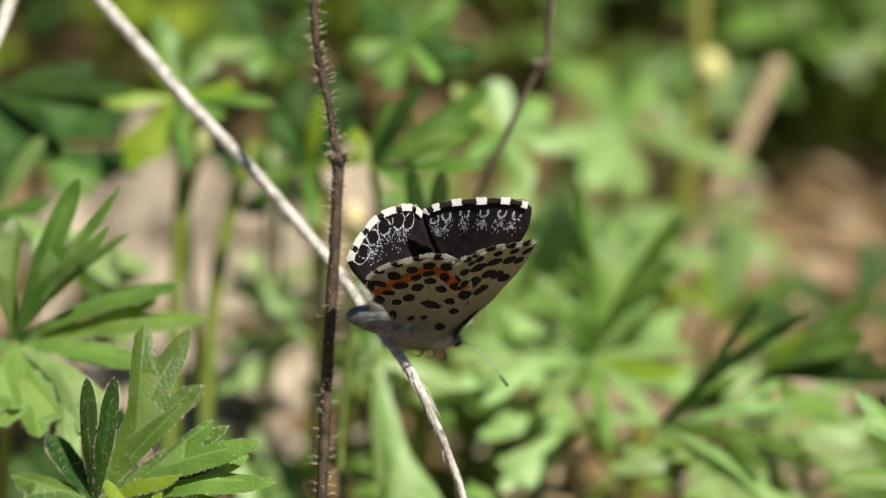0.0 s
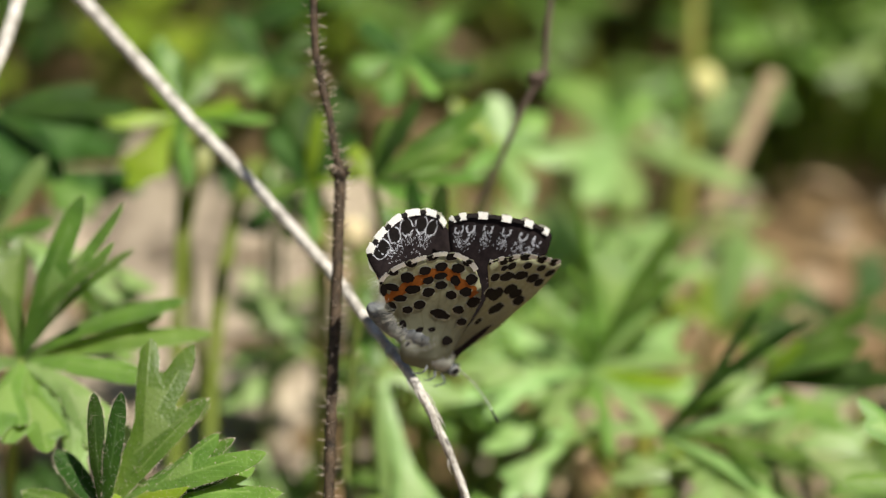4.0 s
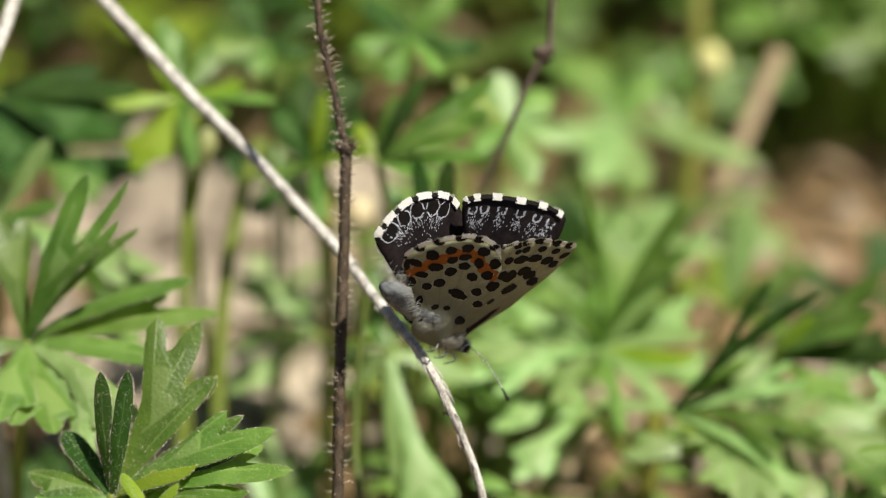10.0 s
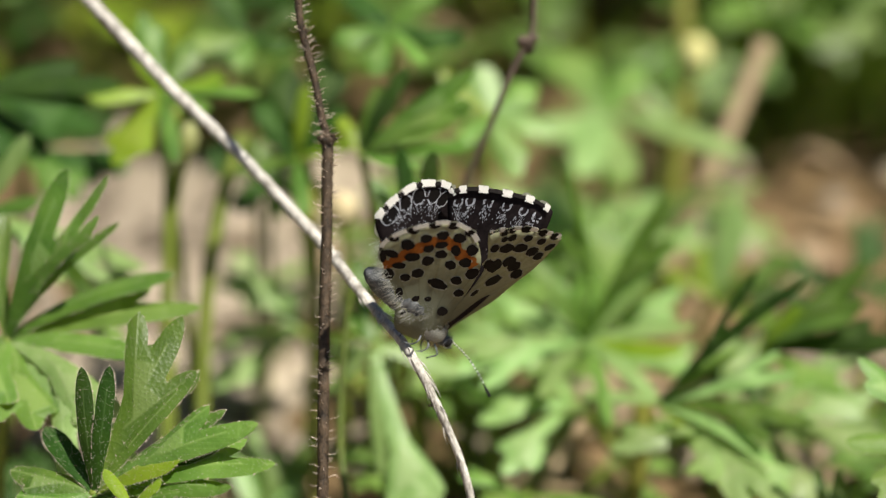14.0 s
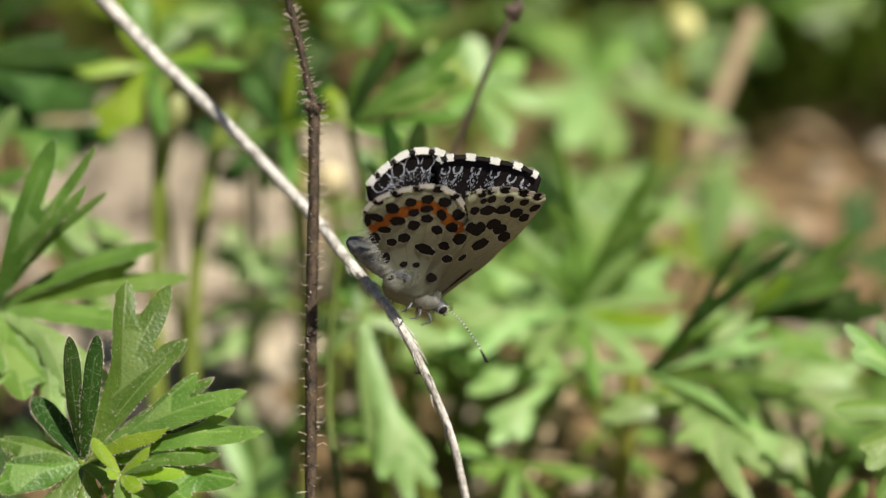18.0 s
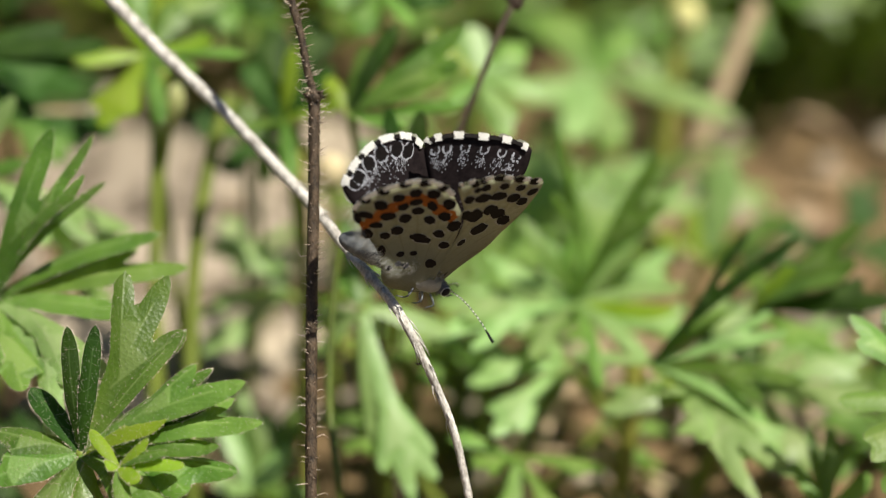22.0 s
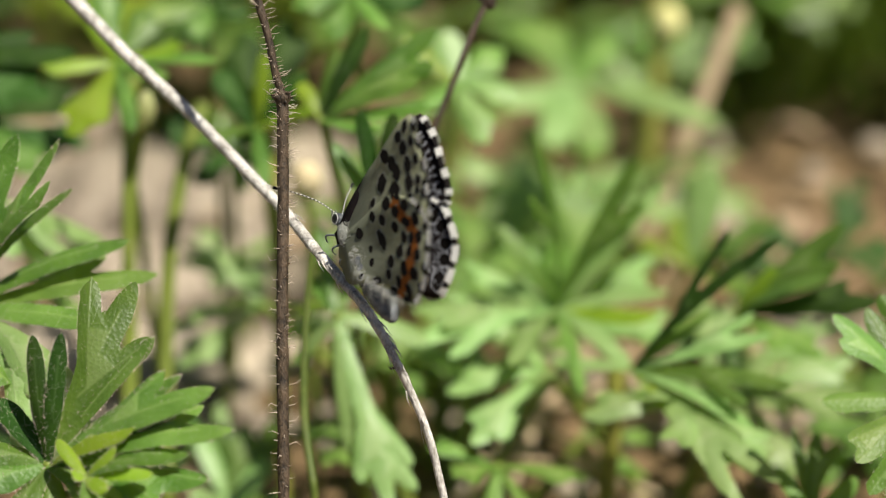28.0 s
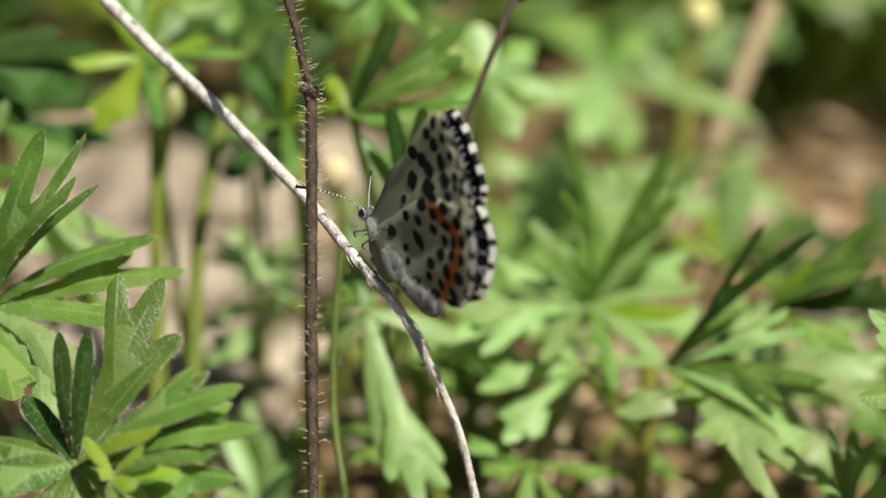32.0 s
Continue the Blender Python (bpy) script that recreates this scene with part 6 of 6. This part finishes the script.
RIGHT_HIND_ROWS = [
    (0, pose(-0.00000, -0.00050, 0.00000, 6.24, 3.42, -10.98)),
    (0.5, pose(-0.00000, -0.00050, 0.00000, 7.60, -10.69, -10.96)),
    (1, pose(-0.00000, -0.00050, 0.00000, 8.96, -4.65, -10.95)),
    (1.5, pose(-0.00000, -0.00050, 0.00000, 7.28, -5.44, -9.15)),
    (2, pose(-0.00000, -0.00050, 0.00000, 5.60, -10.39, -7.35)),
    (2.5, pose(-0.00000, -0.00050, 0.00000, 9.85, -2.01, -8.56)),
    (3, pose(-0.00000, -0.00050, 0.00000, 14.10, -0.55, -9.77)),
    (3.5, pose(-0.00000, -0.00050, 0.00000, 12.68, -8.52, -9.65)),
    (5.5, pose(-0.00000, -0.00050, 0.00000, 7.01, -3.73, -9.18)),
    (6, pose(-0.00000, -0.00050, 0.00000, 5.59, -10.09, -9.06)),
    (6.5, pose(-0.00000, -0.00050, 0.00000, 5.61, -3.08, -8.68)),
    (7, pose(-0.00000, -0.00050, 0.00000, 5.63, -3.66, -8.31)),
    (7.5, pose(-0.00000, -0.00050, 0.00000, 5.65, -9.01, -7.93)),
    (8, pose(-0.00000, -0.00050, 0.00000, 5.69, -5.03, -8.69)),
    (8.5, pose(-0.00000, -0.00050, 0.00000, 5.74, -4.59, -9.44)),
    (9, pose(-0.00000, -0.00050, 0.00000, 5.78, -9.13, -10.20)),
    (9.5, pose(-0.00000, -0.00050, 0.00000, 8.68, -4.23, -9.75)),
    (10, pose(-0.00000, -0.00050, 0.00000, 11.57, -0.85, -9.31)),
    (10.5, pose(-0.00000, -0.00050, 0.00000, 11.68, -6.16, -9.45)),
    (11, pose(-0.00000, -0.00050, 0.00000, 11.80, -4.16, -9.58)),
    (11.5, pose(-0.00000, -0.00050, 0.00000, 11.91, -0.73, -9.72)),
    (12, pose(-0.00000, -0.00050, 0.00000, 11.94, -5.61, -9.62)),
    (12.5, pose(-0.00000, -0.00050, 0.00000, 11.98, -8.39, -9.53)),
    (13, pose(-0.00000, -0.00050, 0.00000, 12.01, -3.43, -9.43)),
    (13.5, pose(-0.00000, -0.00050, 0.00000, 11.95, -1.72, -9.32)),
    (14, pose(-0.00000, -0.00050, 0.00000, 11.90, -6.89, -9.21)),
    (14.5, pose(-0.00000, -0.00050, 0.00000, 11.84, -6.10, -9.11)),
    (16.5, pose(-0.00000, -0.00050, 0.00000, 11.62, -2.27, -8.68)),
    (17, pose(-0.00000, -0.00050, 0.00000, 11.56, 0.56, -8.57)),
    (17.5, pose(-0.00000, -0.00050, 0.00000, 11.28, -0.51, -8.20)),
    (18, pose(-0.00000, -0.00050, 0.00000, 11.00, -3.31, -7.83)),
    (18.5, pose(-0.00000, -0.00050, 0.00000, 10.73, -1.56, -7.46)),
    (19, pose(-0.00000, -0.00050, 0.00000, 10.45, -0.75, -7.09)),
    (19.5, pose(-0.00000, -0.00050, 0.00000, 9.32, -3.20, -7.06)),
    (20, pose(-0.00000, -0.00050, 0.00000, 8.19, -3.45, -7.02)),
    (20.5, pose(-0.00000, -0.00050, 0.00000, 7.06, -6.48, -6.99)),
    (21, pose(-0.00000, -0.00050, 0.00000, 8.73, -8.28, -6.99)),
    (21.5, pose(-0.00000, -0.00050, 0.00000, 10.40, -0.03, -7.00)),
    (22, pose(-0.00000, -0.00050, 0.00000, 12.07, -5.83, -7.00)),
    (22.5, pose(-0.00000, -0.00050, 0.00000, 12.59, -8.43, -8.29)),
    (23, pose(-0.00000, -0.00050, 0.00000, 6.27, -9.02, -7.13)),
    (23.5, pose(-0.00000, -0.00050, 0.00000, 4.08, -2.82, -1.09)),
    (24, pose(-0.00000, -0.00050, 0.00000, 1.90, -0.60, 4.95)),
    (24.5, pose(-0.00000, -0.00050, 0.00000, 0.83, -0.00, 4.29)),
    (25, pose(-0.00000, -0.00050, 0.00000, 1.29, -0.00, 4.47)),
    (25.5, pose(-0.00002, 0.00009, -0.00012, 5.95, -1.33, 8.58)),
    (26, pose(-0.00116, -0.00060, -0.00031, 2.04, 9.40, -3.89)),
    (28.5, pose(-0.00057, 0.00045, -0.00031, 12.05, 5.01, -0.42)),
    (29, pose(-0.00123, 0.00021, -0.00062, 9.87, 5.01, -4.23)),
    (29.5, pose(-0.00062, -0.00004, -0.00030, 6.10, 4.72, 0.11)),
    (30, pose(-0.00101, 0.00030, -0.00050, 9.88, 5.45, -0.79)),
    (30.5, pose(-0.00105, 0.00018, -0.00048, 9.49, 6.40, -4.52)),
    (31, pose(-0.00065, -0.00006, -0.00029, 5.73, 5.79, 0.03)),
    (31.5, pose(-0.00087, -0.00024, -0.00040, 3.38, 4.12, 0.32)),
    (32, pose(-0.00097, 0.00016, -0.00045, 9.63, 6.14, -5.75)),
]
LEFT_HIND_ROWS = [
    (0, pose(-0.00091, 0.00073, 0.00093, -29.73, 4.5, 8.97)),
    (1, pose(-0.00095, 0.00053, 0.00113, -18.59, -10.62, 2.33)),
    (2, pose(-0.00036, 0.00073, 0.00111, -14.64, -2.72, 3.02)),
    (3, pose(-0.00081, 0.00057, 0.00120, -21.43, -9.43, 1.07)),
    (6, pose(-0.00014, 0.00095, 0.00119, -22.68, -0.85, 1.86)),
    (7, pose(-0.00042, 0.00076, 0.00103, -30.65, -8.84, 3.91)),
    (8, pose(-0.00050, 0.00076, 0.00098, -27.49, -9.44, 3.36)),
    (9, pose(-0.00027, 0.00102, 0.00150, -20.90, -3.64, 3.76)),
    (10, pose(-0.00096, 0.00049, 0.00115, -18.27, -9.60, -0.24)),
    (11, pose(-0.00087, 0.00051, 0.00130, -15.75, -8.11, 0.84)),
    (12, pose(-0.00101, 0.00079, 0.00128, -11.10, -3.52, 3.94)),
    (13, pose(-0.00087, 0.00058, 0.00124, -18.05, -9.39, 1.77)),
    (14, pose(-0.00107, 0.00082, 0.00119, -10.93, -4.16, 3.88)),
    (17, pose(-0.00092, 0.00049, 0.00131, -15.52, -7.45, 3.30)),
    (18, pose(-0.00080, 0.00068, 0.00149, -7.36, -0.82, 7.28)),
    (19, pose(-0.00078, 0.00042, 0.00114, -14.25, -7.34, 4.25)),
    (20, pose(-0.00092, 0.00058, 0.00122, -11.36, -6.87, 3.41)),
    (21, pose(-0.00051, 0.00042, 0.00120, -25.24, -7.02, 8.46)),
    (22, pose(-0.00029, 0.00053, 0.00127, -23.99, -6.42, 7.61)),
    (23, pose(0.00002, 0.00032, 0.00066, -25.58, -2.75, -0.71)),
    (24, pose(0.00041, -0.00029, 0.00033, -16.34, -1.85, -0.41)),
    (24.5, pose(0.00000, 0.00050, 0.00000, -1.21, -0.00, -6.64)),
    (25, pose(0.00000, 0.00050, 0.00000, -1.30, -0.00, -6.89)),
    (25.5, pose(0.00000, 0.00050, 0.00000, -0.74, -1.33, -6.40)),
    (26, pose(0.00000, 0.00050, 0.00000, -0.26, -1.01, -6.26)),
    (28.5, pose(0.00000, 0.00050, 0.00000, 0.10, -0.52, -3.32)),
    (29, pose(-0.00000, 0.00050, 0.00000, 0.17, -8.30, -2.73)),
    (29.5, pose(-0.00000, 0.00050, 0.00000, 0.20, -1.68, -2.72)),
    (30, pose(-0.00000, 0.00050, 0.00000, 0.23, -5.45, -2.70)),
    (30.5, pose(-0.00000, 0.00050, 0.00000, 0.26, -4.51, -2.69)),
    (31, pose(-0.00000, 0.00050, 0.00000, 0.29, -0.89, -2.68)),
    (31.5, pose(-0.00000, 0.00050, 0.00000, 0.32, -5.43, -2.66)),
    (32, pose(-0.00000, 0.00050, 0.00000, 0.35, -3.87, -2.65)),
]
ABDOMEN_ROWS = [
    (0, pose(-0.00200, 0.00050, 0.00000, 0.00, 2.26, -10.00)),
    (0.5, pose(-0.00200, 0.00050, 0.00000, 0.00, 1.70, -10.00)),
    (1, pose(-0.00200, 0.00050, 0.00000, 0.00, 1.14, -10.00)),
    (1.5, pose(-0.00200, 0.00050, 0.00000, 0.00, 3.09, -10.00)),
    (2, pose(-0.00200, 0.00050, 0.00000, 0.00, 5.05, -10.00)),
    (2.5, pose(-0.00200, 0.00050, 0.00000, 0.00, 5.45, -10.00)),
    (3, pose(-0.00200, 0.00050, 0.00000, 0.00, 5.84, -10.00)),
    (3.5, pose(-0.00200, 0.00050, 0.00000, 0.00, 6.87, -10.00)),
    (5.5, pose(-0.00200, 0.00050, 0.00000, 0.00, 11.00, -10.00)),
    (6, pose(-0.00200, 0.00050, 0.00000, 0.00, 12.03, -10.00)),
    (6.5, pose(-0.00200, 0.00050, 0.00000, 0.00, 11.74, -10.00)),
    (7, pose(-0.00200, 0.00050, 0.00000, 0.00, 11.46, -10.00)),
    (7.5, pose(-0.00200, 0.00050, 0.00000, 0.00, 11.17, -10.00)),
    (8, pose(-0.00200, 0.00050, 0.00000, 0.00, 11.37, -10.00)),
    (8.5, pose(-0.00200, 0.00050, 0.00000, 0.00, 11.58, -10.00)),
    (9, pose(-0.00200, 0.00050, 0.00000, 0.00, 11.78, -10.00)),
    (9.5, pose(-0.00200, 0.00050, 0.00000, 0.00, 10.55, -10.00)),
    (10, pose(-0.00200, 0.00050, 0.00000, 0.00, 9.32, -10.00)),
    (10.5, pose(-0.00200, 0.00050, 0.00000, 0.00, 9.48, -10.00)),
    (11, pose(-0.00200, 0.00050, 0.00000, 0.00, 9.63, -10.00)),
    (11.5, pose(-0.00200, 0.00050, 0.00000, 0.00, 9.79, -10.00)),
    (12, pose(-0.00200, 0.00050, 0.00000, 0.00, 10.09, -10.00)),
    (12.5, pose(-0.00200, 0.00050, 0.00000, 0.00, 10.39, -10.00)),
    (13, pose(-0.00200, 0.00050, 0.00000, 0.00, 10.69, -10.00)),
    (13.5, pose(-0.00200, 0.00050, 0.00000, 0.00, 10.39, -10.00)),
    (14, pose(-0.00200, 0.00050, 0.00000, 0.00, 10.10, -10.00)),
    (14.5, pose(-0.00200, 0.00050, 0.00000, 0.00, 9.80, -10.00)),
    (16.5, pose(-0.00200, 0.00050, 0.00000, 0.00, 8.61, -10.00)),
    (17, pose(-0.00200, 0.00050, 0.00000, 0.00, 8.31, -10.00)),
    (17.5, pose(-0.00200, 0.00050, 0.00000, 0.00, 8.44, -10.00)),
    (18, pose(-0.00200, 0.00050, 0.00000, 0.00, 8.56, -10.00)),
    (18.5, pose(-0.00200, 0.00050, 0.00000, 0.00, 8.69, -10.00)),
    (19, pose(-0.00200, 0.00050, 0.00000, 0.00, 8.81, -10.00)),
    (19.5, pose(-0.00200, 0.00050, 0.00000, 0.00, 8.56, -10.00)),
    (20, pose(-0.00200, 0.00050, 0.00000, 0.00, 8.31, -10.00)),
    (20.5, pose(-0.00200, 0.00050, 0.00000, 0.00, 8.06, -10.00)),
    (21, pose(-0.00200, 0.00050, 0.00000, 0.00, 6.24, -10.00)),
    (21.5, pose(-0.00200, 0.00050, 0.00000, 0.00, 4.41, -10.00)),
    (22, pose(-0.00200, 0.00050, 0.00000, 0.00, 2.59, -10.00)),
    (22.5, pose(-0.00200, 0.00040, -0.00010, 0.00, -13.94, -8.00)),
    (23, pose(-0.00200, 0.00030, -0.00030, 0.00, -16.91, -5.00)),
    (23.5, pose(-0.00200, 0.00015, -0.00040, 0.00, -16.77, -2.50)),
    (24, pose(-0.00200, 0.00000, -0.00050, 0.00, -16.64, 0.00)),
    (24.5, pose(-0.00200, 0.00000, -0.00050, 0.00, -8.51, 0.00)),
    (25, pose(-0.00200, 0.00000, -0.00050, 0.00, -11.32, 0.00)),
    (25.5, pose(-0.00200, 0.00000, -0.00050, 0.00, 0.41, 0.00)),
    (26, pose(-0.00200, 0.00000, -0.00050, 0.00, 6.00, 0.00)),
    (28.5, pose(-0.00200, 0.00000, -0.00050, 0.00, 6.41, 0.00)),
    (29, pose(-0.00200, 0.00000, -0.00050, 0.00, 6.49, 0.00)),
    (29.5, pose(-0.00200, 0.00000, -0.00050, 0.00, 6.87, 0.00)),
    (30, pose(-0.00200, 0.00000, -0.00050, 0.00, 7.24, 0.00)),
    (30.5, pose(-0.00200, 0.00000, -0.00050, 0.00, 7.62, 0.00)),
    (31, pose(-0.00200, 0.00000, -0.00050, 0.00, 8.00, 0.00)),
    (31.5, pose(-0.00200, 0.00000, -0.00050, 0.00, 8.37, 0.00)),
    (32, pose(-0.00200, 0.00000, -0.00050, 0.00, 8.75, 0.00)),
]


def motions():
    walk(butterfly, BODY_ROWS)
    walk(wings[0][0], RIGHT_ROWS)
    walk(wings[0][1], RIGHT_HIND_ROWS)
    walk(wings[1][0], LEFT_ROWS)
    walk(wings[1][1], LEFT_HIND_ROWS)
    walk(abdomen, ABDOMEN_ROWS)


motions()
